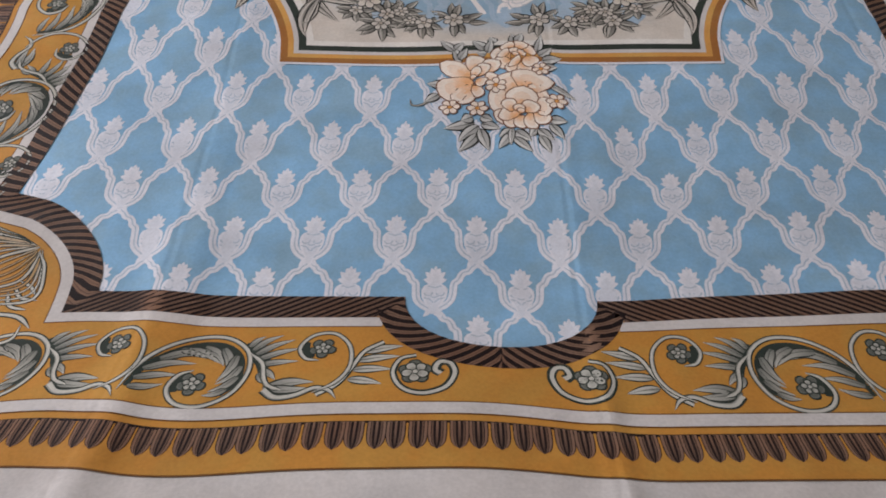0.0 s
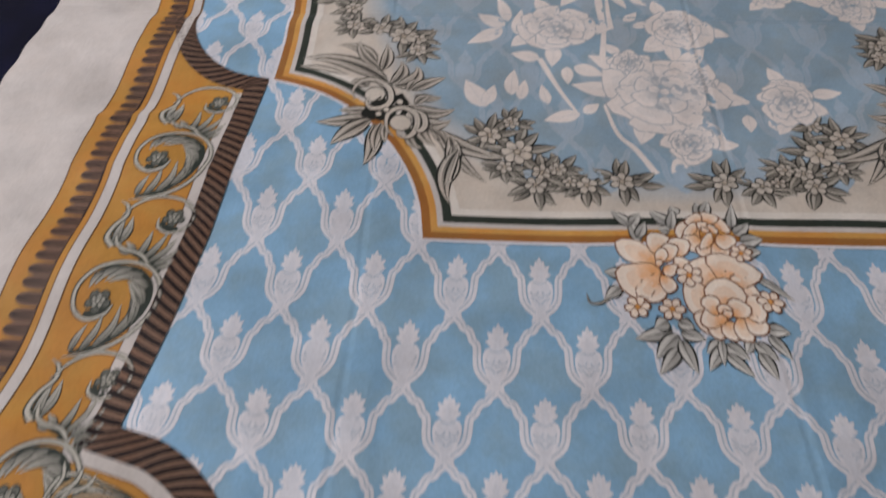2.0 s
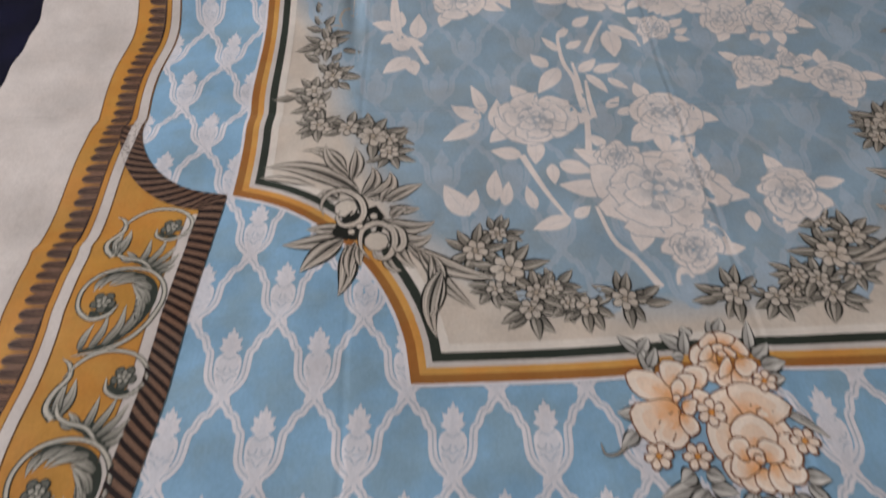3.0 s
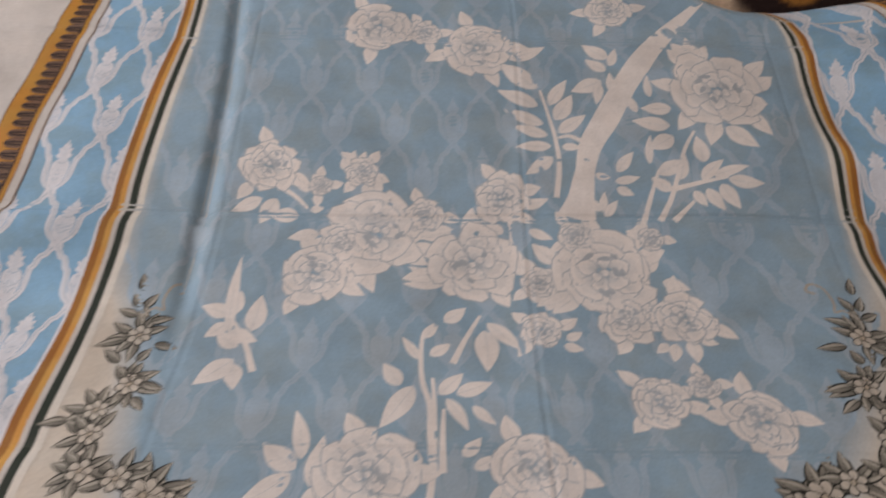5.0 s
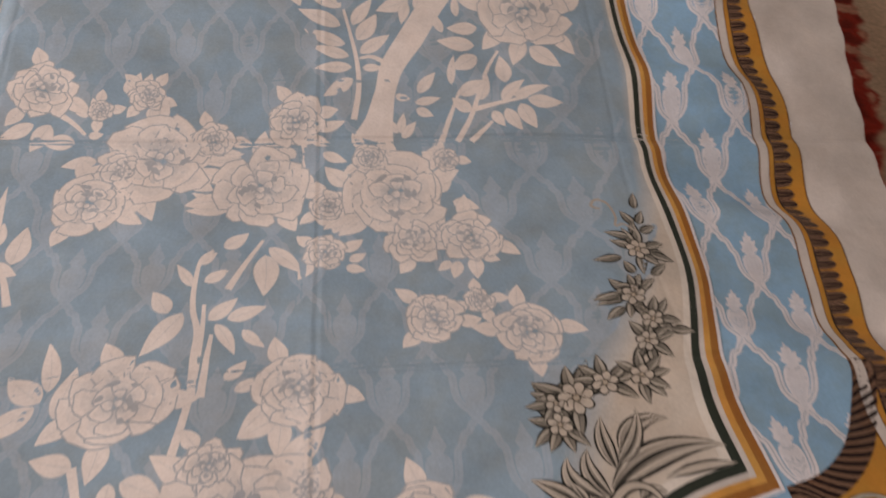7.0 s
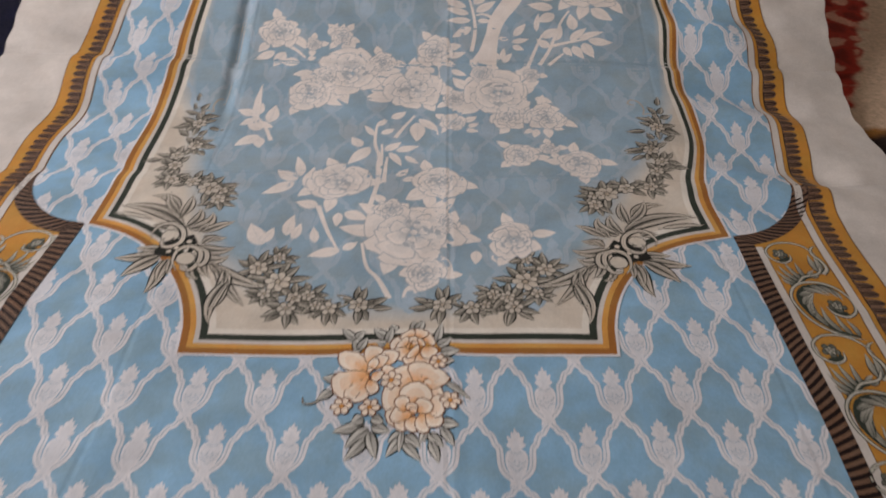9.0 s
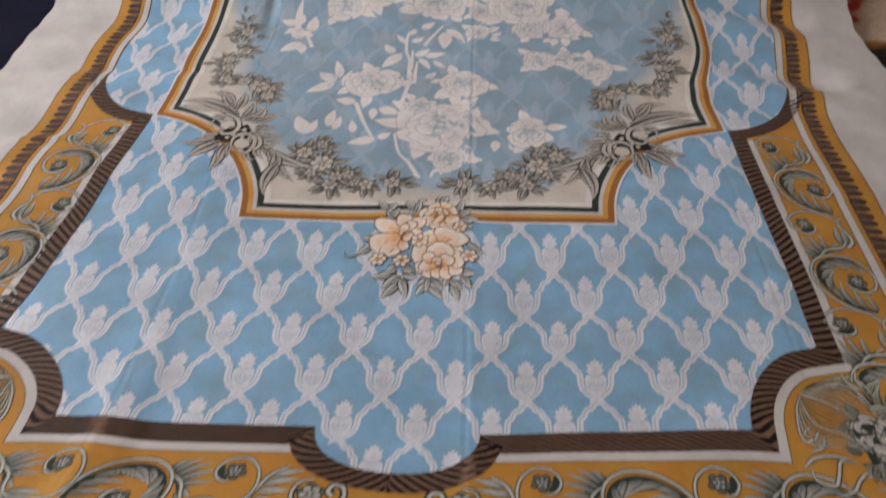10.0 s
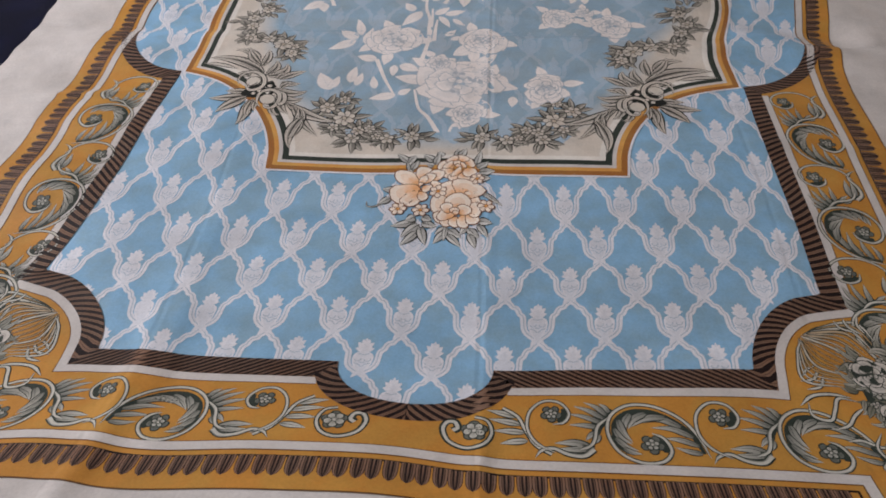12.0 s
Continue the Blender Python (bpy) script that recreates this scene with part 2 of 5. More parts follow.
def drape(name, x, y, lift, faces, colours, parent, label="", kind=""):
    z = relief(x, y)
    e = 0.0015
    nx, ny = (relief(x + e, y) - relief(x - e, y)) / (2 * e), (relief(x, y + e) - relief(x, y - e)) / (2 * e)
    nrm = np.stack((-nx, -ny, np.ones_like(nx)), 1)
    nrm /= np.linalg.norm(nrm, axis=1)[:, None]
    co = np.stack((x, y, z), 1) + nrm * lift[:, None]
    me = bpy.data.meshes.new(name)
    me.from_pydata(co.tolist(), [], faces)
    flip = [p for p in me.polygons if p.normal.z < 0]
    if flip:
        bm = bmesh.new()
        bm.from_mesh(me)
        bm.faces.ensure_lookup_table()
        bmesh.ops.reverse_faces(bm, faces=[bm.faces[p.index] for p in flip])
        bm.to_mesh(me)
        bm.free()
    dye = me.color_attributes.new("dye", "FLOAT_COLOR", "POINT")
    dye.data.foreach_set("color", np.concatenate((colours, np.ones((len(colours), 1))), 1).astype(np.float32).ravel())
    me.polygons.foreach_set("use_smooth", [True] * len(me.polygons))
    me.normals_split_custom_set_from_vertices(nrm.tolist())
    me.materials.append(COTTON)
    ob = new(name, me)
    if parent:
        ob.parent = parent
    return tagged(ob, label, kind=kind)


def inside(q, loop):
    x, y = q[:, 0], q[:, 1]
    a, b = loop, np.roll(loop, -1, 0)
    r = np.zeros(len(q), bool)
    for (x0, y0), (x1, y1) in zip(a, b):
        if y0 != y1:
            r ^= ((y0 > y) != (y1 > y)) & (x < (x1 - x0) * (y - y0) / (y1 - y0) + x0)
    return r


def resample(loop, step, closed=True):
    out = []
    n = len(loop)
    for i in range(n if closed else n - 1):
        a, b = loop[i], loop[(i + 1) % n]
        k = max(1, int(np.ceil(np.hypot(*(b - a)) / step)))
        out += [a + (b - a) * j / k for j in range(k)]
    if not closed:
        out.append(loop[-1])
    return np.array(out)


def curve(points, n=8):
    """A smooth line through the points."""
    p = np.array(points, float)
    p = np.vstack((2 * p[0] - p[1], p, 2 * p[-1] - p[-2]))
    out = []
    for i in range(1, len(p) - 2):
        for t in np.linspace(0, 1, n, endpoint=False):
            a, b, c, d = p[i - 1], p[i], p[i + 1], p[i + 2]
            out.append(0.5 * (2 * b + (c - a) * t + (2 * a - 5 * b + 4 * c - d) * t * t + (3 * b - 3 * c + d - a) * t ** 3))
    out.append(p[-2])
    return np.array(out)


def offset(path, d):
    """The open line at the distance d to the right of path, mitred."""
    p = np.asarray(path, float)
    t = np.diff(p, axis=0)
    t /= np.hypot(t[:, 0], t[:, 1])[:, None]
    n = np.stack((t[:, 1], -t[:, 0]), 1)
    a, b = np.vstack((n[:1], n)), np.vstack((n, n[-1:]))
    m = a + b
    m /= np.maximum(0.35, (m * m).sum(1) / 2)[:, None]
    return p + m * d


def band(sheet, path, d0, d1, colour, step=0.005):
    """The strip between two offsets of path."""
    p = np.asarray(path, float)
    across = np.linspace(d0, d1, 1 + max(1, int(math.ceil(abs(d1 - d0) / step - 0.2))))
    lines = [offset(p, d) for d in across]
    rows = []
    for i in range(len(p) - 1):
        k = max(1, int(np.ceil(np.hypot(*(p[i + 1] - p[i])) / step)))
        for j in range(k + (i == len(p) - 2)):
            rows.append([o[i] + (o[i + 1] - o[i]) * j / k for o in lines])
    sheet.grid(rows, [[colour] * (len(across) - 1)] * len(rows))
    sheet.level -= 0.10


def arc(cx, cy, rx, ry, a0, a1, n=14):
    a = np.radians(np.linspace(a0, a1, n))
    return [(cx + rx * math.cos(t), cy + ry * math.sin(t)) for t in a]


def leaf(s, x, y, angle, length, wide, fill=LEAF, dark=LEAF_DARK, bend=0.0, line=0.15, rib=0.08, round_=0.7, dark_base=0.8, half=0.0):
    """A pointed leaf: inked outline and rib, pale blade, inked shading that runs out from its foot."""
    t = np.array((0, 0.07, 0.14, 0.22, 0.29, 0.36, 0.43, 0.5, 0.57, 0.64, 0.71, 0.78, 0.85, 0.93, 1.0))
    a = radians(angle) + radians(bend) * t
    step = np.diff(t) * length
    px = x + np.concatenate(([0], np.cumsum(np.cos(a[:-1]) * step)))
    py = y + np.concatenate(([0], np.cumsum(np.sin(a[:-1]) * step)))
    w = wide * np.sin(np.pi * t ** round_) ** 0.95 + 0.0003
    d = np.stack((np.cos(a), np.sin(a)), 1)
    n = np.stack((d[:, 1], -d[:, 0]), 1)
    cols = np.array((-1, -1 + 2 * line, -rib - 0.22, -rib, rib, rib + 0.3, 1 - 2 * line, 1))
    rows = np.stack((px, py), 1)[:, None, :] + n[:, None, :] * (w[:, None] * cols[None, :])[:, :, None]
    shade = []
    for q in t:
        foot = dark_base * (1 - q) ** 4.5
        inner = dark_base * (1 - q) ** 2.4
        shaded = half * (1 - 0.55 * q)
        shade.append([dark, blend(fill, dark, max(foot, shaded)), blend(fill, dark, max(inner, shaded)), blend(dark, fill, 0.5 * q), blend(fill, dark, inner * 0.6), blend(fill, dark, foot * 0.5), dark])
    s.grid(rows, shade)


def veined_leaf(s, x, y, angle, length, wide, fill, dark, bend=0.0, line=0.125):
    """A pale pointed leaf with a thin inked outline, a mid rib and fine side strokes that fade out from its foot."""
    t = np.linspace(0, 1, 15)
    a = radians(angle) + radians(bend) * t + radians(bend) * 0.6 * (t ** 2 - 0.33)
    step = np.diff(t) * length
    px = x + np.concatenate(([0], np.cumsum(np.cos(a[:-1]) * step)))
    py = y + np.concatenate(([0], np.cumsum(np.sin(a[:-1]) * step)))
    w = wide * np.sin(np.pi * (0.02 + 0.98 * t) ** 0.82) + 0.0003
    soft = blend(fill, dark, 0.55)
    s.stroke(np.stack((px, py), 1), w, [(-1, -1 + 2 * line, dark), (-1 + 2 * line, -0.55, fill), (-0.55, -0.46, (dark, fill)), (-0.46, -0.14, (blend(fill, dark, 0.55), fill)), (-0.14, 0.10, (dark, dark)), (0.10, 0.26, (dark, fill)), (0.26, 0.36, (dark, fill)), (0.36, 0.58, fill), (0.58, 0.66, (dark, fill)), (0.66, 1 - 2 * line, fill), (1 - 2 * line, 1, dark)])


def petal(s, x, y, angle, length, wide, fill, base, line, edge=0.0006, wavy=0.05):
    """A round petal with a thin inked rim, tinted at its foot."""
    k = 15
    th = np.linspace(0, 2 * np.pi, k)
    a = radians(angle)
    d, n = np.array((math.cos(a), math.sin(a))), np.array((-math.sin(a), math.cos(a)))
    r = 1 + wavy * np.cos(3 * th + angle) + wavy * 0.6 * np.cos(5 * th + 2 * angle)
    out = (np.cos(th) * r * length / 2)[:, None] * d + (np.sin(th) * r * wide * (1 + 0.25 * np.cos(th)))[:, None] * n
    mid = np.array((x, y)) + d * length / 2
    rim = max(0.6, 1 - edge / (0.25 * length + 0.5 * wide))
    loops = np.array((0.0, 0.55, rim, 1.0))
    rows = mid + out[:, None, :] * loops[None, :, None]
    shade = []
    for q in th:
        tint = max(0.0, -math.cos(q))
        shade.append([blend(fill, base, 0.30 + 0.5 * tint), blend(fill, base, 0.04 + 0.96 * tint), line])
    s.grid(rows, shade)
    s.level -= 0.02


def disc(s, x, y, r, fill, line, edge=0.25):
    k = 10
    a = np.linspace(0, 2 * np.pi, k)
    ring = np.stack((np.cos(a), np.sin(a)), 1)
    rows = np.stack([np.array((x, y)) + ring * r * q for q in (0.0, 1 - edge, 1.0)], 1)
    s.grid(rows, [[fill, line]] * k)


def blossom(s, x, y, r, n, fill, base, line, heart, turn=0.0):
    """A small open flower of n round petals."""
    for i in range(n):
        petal(s, x, y, turn + 360 * i / n, r, r * 1.55 / n + r * 0.08, fill, base, line, 0.0012, 0.02)
        s.level -= 0.03
    disc(s, x, y, r * 0.24, heart, line)


def rose(s, x, y, r, fill, base, line, seed, rings=((1.0, 8), (0.74, 7), (0.5, 5), (0.28, 3)), edge=0.0006, broad=0.40, pieces=None, wavy=0.05):
    """A full rose seen from the front: rings of broad petals, the inner over the outer."""
    rng = random.Random(seed)
    for q, n in rings:
        turn = rng.uniform(0, 360)
        for i in range(n):
            a = turn + 360 * i / n + rng.uniform(-15, 15)
            rr = r * q * rng.uniform(0.88, 1.08)
            foot = rr * 0.22
            if pieces is not None:
                pieces.append(Sheet(s.level))
            petal(s if pieces is None else pieces[-1], x + foot * math.cos(radians(a)), y + foot * math.sin(radians(a)), a, rr * 0.78, rr * broad * rng.uniform(0.85, 1.15), fill, base, line, edge, wavy)
            s.level += -0.01 if pieces is None else 0.07
    petal(s, x - r * 0.1, y, rng.uniform(-40, 40), r * 0.2, r * 0.09, fill, base, line, edge)

# ---- room shell ----
def plaster(name, colour, bumpy=0.15):
    m, t, p = nodes_of(name)
    tc = t.nodes.new("ShaderNodeTexCoord")
    n = add(t, "ShaderNodeTexNoise", Scale=3.0, Detail=6.0)
    t.links.new(tc.outputs["Object"], n.inputs["Vector"])
    r = t.nodes.new("ShaderNodeValToRGB")
    r.color_ramp.elements[0].color = (*[c * 0.88 for c in colour], 1)
    r.color_ramp.elements[1].color = (*colour, 1)
    t.links.new(n.outputs[0], r.inputs[0])
    t.links.new(r.outputs[0], p.inputs["Base Color"])
    b = add(t, "ShaderNodeBump", Strength=bumpy, Distance=0.01)
    t.links.new(n.outputs[0], b.inputs["Height"])
    t.links.new(b.outputs[0], p.inputs["Normal"])
    p.inputs["Roughness"].default_value = 0.85
    return m


def box_into(bm, x0, x1, y0, y1, z0, z1):
    c = [bm.verts.new(q) for q in ((x0, y0, z0), (x1, y0, z0), (x1, y1, z0), (x0, y1, z0), (x0, y0, z1), (x1, y0, z1), (x1, y1, z1), (x0, y1, z1))]
    for q in ((0, 3, 2, 1), (4, 5, 6, 7), (0, 1, 5, 4), (1, 2, 6, 5), (2, 3, 7, 6), (3, 0, 4, 7)):
        bm.faces.new([c[i] for i in q])


def solid(name, boxes, material, label, bevel=0.0):
    bm = bmesh.new()
    for q in boxes:
        box_into(bm, *q)
    if bevel:
        bmesh.ops.bevel(bm, geom=bm.edges[:], offset=bevel, segments=3, affect="EDGES", profile=0.6)
    me = bpy.data.meshes.new(name)
    bm.to_mesh(me)
    bm.free()
    me.materials.append(material)
    return tagged(new(name, me), label)


WALL = plaster("wall_paint", (0.66, 0.62, 0.57))
CEIL = plaster("ceiling_paint", (0.74, 0.70, 0.64))
FLOOR = plaster("floor_screed", (0.22, 0.17, 0.13), 0.3)
for name, q, material in (
    ("floor", [(-2.7, 2.3, -1.9, 3.4, -0.62, -0.52)], FLOOR),
    ("ceiling", [(-2.7, 2.3, -1.9, 3.4, 2.6, 2.7)], CEIL),
    ("wall_east", [(2.2, 2.3, -1.8, 3.3, -0.52, 2.6)], WALL),
    ("wall_west", [(-2.7, -2.6, -1.8, 0.3, -0.52, 2.6), (-2.7, -2.6, 1.9, 3.3, -0.52, 2.6), (-2.7, -2.6, 0.3, 1.9, -0.52, 0.85), (-2.7, -2.6, 0.3, 1.9, 2.35, 2.6)], WALL),
    ("wall_north", [(-2.7, 2.3, 3.3, 3.4, -0.52, 2.6)], WALL),
    ("wall_south", [(-2.7, 2.3, -1.9, -1.8, -0.52, 2.6)], WALL),
):
    tagged(solid(name, q, material, "plain painted plaster closing the bedroom"), kind="structure")

# ---- outlines of the print ----
TOP = 1.72
HALF_FIELD = [(0.0, 0.267)] + [(0.0745 * math.sin(a), 0.318 - 0.051 * math.cos(a)) for a in np.linspace(0.15, math.pi / 2, 12)] + [(0.3165, 0.318)]
HALF_FIELD += arc(0.420, 0.312, 0.1035, 0.1055, 168, 112, 12) + [(0.412, 0.4175), (0.4025, 0.592), (0.397, 0.797)]
HALF_FIELD += arc(0.397, 0.905, 0.099, 0.106, -77, 0, 14) + [(0.497, TOP)]
HALF_EDGE = [(0.0, 0.213), (0.380, 0.213), (0.380, 0.185), (0.540, 0.185), (0.540, 0.362), (0.5035, 0.362), (0.4985, 0.6), (0.497, 0.9), (0.4975, TOP)]
HALF_MEDAL = [(0.0, 0.600), (0.2235, 0.600)] + arc(0.425, 0.595, 0.2015, 0.2035, 169, 106, 20) + [(0.391, 0.797), (0.390, 0.9), (0.393, 1.1), (0.392, TOP)]


def both(half):
    h = np.array(half)
    return np.vstack((h[:0:-1] * (-1, 1), h))


FIELD, EDGE, MEDAL = both(HALF_FIELD), both(HALF_EDGE), both(HALF_MEDAL)

# ---- the cloth ----
def base_cloth():
    xs = np.arange(-0.69, 0.7001, 0.005)
    ys = np.arange(0.02, TOP + 0.06, 0.005)
    gx, gy = np.meshgrid(xs, ys)
    x = gx * 1.0 + 0.010 * smooth(-0.5, -0.69, gx)
    ragged = 0.004 * np.sin(gy * 9 + 1) + 0.002 * np.sin(gy * 33) + 0.0012 * np.sin(gy * 120)
    x = np.where(np.abs(gx) > 0.6, x + ragged * np.sign(gx) * (np.abs(gx) - 0.6) / 0.09 - np.sign(gx) * 0.012 * smooth(0.6, 0.69, np.abs(gx)) * smooth(0.0, 0.6, np.abs(gx)), x)
    x = x + 0.02 * smooth(1.15, 1.5, gy) * smooth(0.55, 0.69, np.abs(gx)) * np.sign(gx)
    n, k = gx.shape
    f = [(i * k + j, i * k + j + 1, (i + 1) * k + j + 1, (i + 1) * k + j) for i in range(n - 1) for j in range(k - 1)]
    ob = drape("printed_cloth", x.ravel(), gy.ravel(), np.zeros(n * k), f, np.tile(WHITE, (n * k, 1)), None)
    return tagged(ob, "creased printed cotton panel with blue lattice and gold scroll border", "cloth")


cloth = base_cloth()

# blue ground
s = Sheet(1)
low = offset(FIELD, 0.004)
s.polygon(low, BLUE)
s.lay("blue_ground", cloth, "sky blue dyed ground of the cotton")

# ogee lattice with a palmette urn at each crossing
PITCH = 0.0674
ROWS_V = [0.299, 0.350, 0.402, 0.457, 0.520, 0.585, 0.652, 0.718, 0.787, 0.857, 0.925]
while ROWS_V[-1] < TOP - 0.05:
    ROWS_V.append(ROWS_V[-1] + 0.0700)
HALF_PITCH = PITCH / 2
RIB = curve([(0.06, -0.02), (0.13, 0.05), (0.27, 0.12), (0.385, 0.22), (0.425, 0.34), (0.435, 0.46), (0.46, 0.56), (0.55, 0.615), (0.60, 0.70), (0.67, 0.765), (0.78, 0.79), (0.85, 0.865), (0.94, 0.915), (0.99, 0.99)], 4)
# half widths of the urn up from its foot: bowl, neck, crown
URN_UP = np.array([-0.06, 0.0, 0.06, 0.12, 0.19, 0.27, 0.36, 0.44, 0.50, 0.545, 0.585, 0.63, 0.68, 0.73, 0.79, 0.88])
URN_WIDE = HALF_PITCH * np.array([0.05, 0.15, 0.10, 0.17, 0.235, 0.285, 0.305, 0.30, 0.25, 0.13, 0.17, 0.225, 0.18, 0.12, 0.07, 0.01])


def lattice_cell(u, v, tall, lace, line, level, name, detail=True):
    """A rib to either side of an urn with a leafy crown, and drops under its foot."""
    s = Sheet(level)
    size = np.array((HALF_PITCH, tall))
    at = np.array((u, v))
    for side in (1, -1):
        s.stroke(at + RIB * size * (side, 1), 0.0031, [(-side, -0.28 * side, blend(lace, line, 0.12)), (-0.28 * side, 0.08 * side, line), (0.08 * side, side, lace)] if side > 0 else [(-1, -0.08, lace), (-0.08, 0.28, line), (0.28, 1, blend(lace, line, 0.12))])
        s.level -= 0.08
    dull, mark = blend(lace, line, 0.22), line
    s.stroke(np.stack((np.full(len(URN_UP), u), v + URN_UP * tall), 1), URN_WIDE, [(-1, -0.72, lace), (-0.72, 0.72, dull), (0.72, 1, lace)])
    if detail:
        for side in (1, -1):
            for x, y, turn, length, wide in ((0.05, 0.58, 72, 0.0078, 0.0024), (0.05, 0.65, 46, 0.0086, 0.0024), (0.03, 0.72, 22, 0.0066, 0.0020), (0.07, 0.02, 148, 0.0085, 0.0018)):
                leaf(s, u + side * x * HALF_PITCH, v + y * tall, 90 - side * turn, length, wide, lace, dull, 0, 0.05, 0.05)
                s.level -= 0.10
            s.stroke(at + np.array(arc(side * 0.0047, 0.36 * tall, 0.0032, 0.055 * tall, 180, 375, 7)), 0.00055, [(-1, 1, mark)])
            s.level -= 0.10
            s.stroke(at + np.array([(side * 0.0004, 0.17), (side * 0.0036, 0.24), (side * 0.0080, 0.265)]) * (1, tall), 0.00055, [(-1, 1, mark)])
            s.level -= 0.10
        s.stroke(at + np.array([(-0.0052, 0.50), (0, 0.465), (0.0052, 0.50)]) * (1, tall), 0.00055, [(-1, 1, mark)])
        s.stroke(at + np.array([(-0.0028, 0.29), (0, 0.268), (0.0028, 0.29)]) * (1, tall), 0.00055, [(-1, 1, mark)])
    return s.lay(name, cloth)


def lattice(lace, line, level, region, name, detail=True):
    for i, tip in enumerate(ROWS_V):
        below = tip - ROWS_V[i - 1] if i else 0.052
        tall = (ROWS_V[i + 1] - tip) if i + 1 < len(ROWS_V) else 0.0595
        u0 = (0.010 if i % 2 else -0.024) + 0.009 * min(1, max(0, (0.6 - tip) / 0.3)) * 0.8
        for k in range(-9, 10):
            u = u0 + k * PITCH
            if region(u, tip - 0.02):
                lattice_cell(u, tip - 0.885 * below, below if i else 0.055, lace, line, level, name, detail)


GROWN = np.vstack((offset(FIELD, 0.022), [(0.52, TOP + 0.1), (-0.52, TOP + 0.1)]))
CORE = both([(0.0, 0.66), (0.19, 0.66), (0.36, 0.84), (0.36, TOP)])


def outer_region(u, v):
    q = np.array([(u, v)])
    return inside(q, GROWN)[0] and not inside(q, CORE)[0] and v < 1.58


lattice(LACE, LACE_LINE, 2, outer_region, "lattice_motif")

# gold border with its hole for the field
s = Sheet(4)
ring_out = offset(EDGE, 0.050)
s.polygon(ring_out, GOLD, hole=FIELD)
s.level = 4.7
for d in (0.0, 0.0105, 0.0502):
    band(s, EDGE, d - 0.0006, d + 0.0006, GOLD_LINE)
s.lay("gold_border", cloth, "golden yellow border ground")


# striped brown band round the field
BROWN = FIELD[np.hypot(FIELD[:, 0] * 0, FIELD[:, 1]) <= 0.906]
s = Sheet(5)
band(s, BROWN, -0.001, 0.0205, TAN)
s.level = 9.5
seg = np.hypot(*np.diff(BROWN, axis=0).T)
along = np.concatenate(([0], np.cumsum(seg)))
total, middle = along[-1], along[-1] / 2


def on_brown(a, d):
    a = min(max(a, 0), total)
    i = min(int(np.searchsorted(along, a, "right")) - 1, len(seg) - 1)
    t = (a - along[i]) / seg[i]
    o = BROWN_AT[d]
    return o[i] + (o[i + 1] - o[i]) * t


BROWN_AT = {d: offset(BROWN, d) for d in (-0.001, 0.0061, 0.0133, 0.0205)}
for half in (0, 1):
    a = 0.0 if half == 0 else middle - 0.0188
    lean = -0.9 if half == 0 else 0.9
    while a < (middle + 0.02 if half == 0 else total):
        for start, wide in ((0.0, 0.0050), (0.0069, 0.0008)):
            rows = []
            for d in BROWN_AT:
                p, q = a + start + lean * d, a + start + wide + lean * d
                p, q = (min(p, middle), min(q, middle)) if half == 0 else (max(p, middle), max(q, middle))
                rows.append((on_brown(p, d), on_brown(q, d)))
            s.grid(rows, [[UMBER if wide > 0.002 else blend(TAN, UMBER, 0.5)]] * 4)
            s.level = 9.5
        a += 0.0094
s.lay("striped_band", cloth, "dark brown diagonally striped band")

# white bands
for sign in (1, -1):
    run = np.array([(u, v) for u, v in HALF_FIELD if u >= 0.0744 and 0.317 < v < 0.80])
    run[0] = (0.088, 0.318)
    run[-1] = (0.397, 0.775)
    path = run * (sign, 1)
    if sign < 0:
        path = path[::-1]
    s = Sheet(5)
    band(s, path, 0.0205, 0.0295, WHITE)
    s.lay("white_band", cloth, "plain white band edging the border")
    s = Sheet(5)
    band(s, path, 0.0295, 0.0304, GOLD_LINE)
    s.lay("thin_line", cloth)
s = Sheet(9.5)
band(s, EDGE, 0.0006, 0.0100, WHITE)
s.lay("white_band", cloth, "plain white band edging the border")

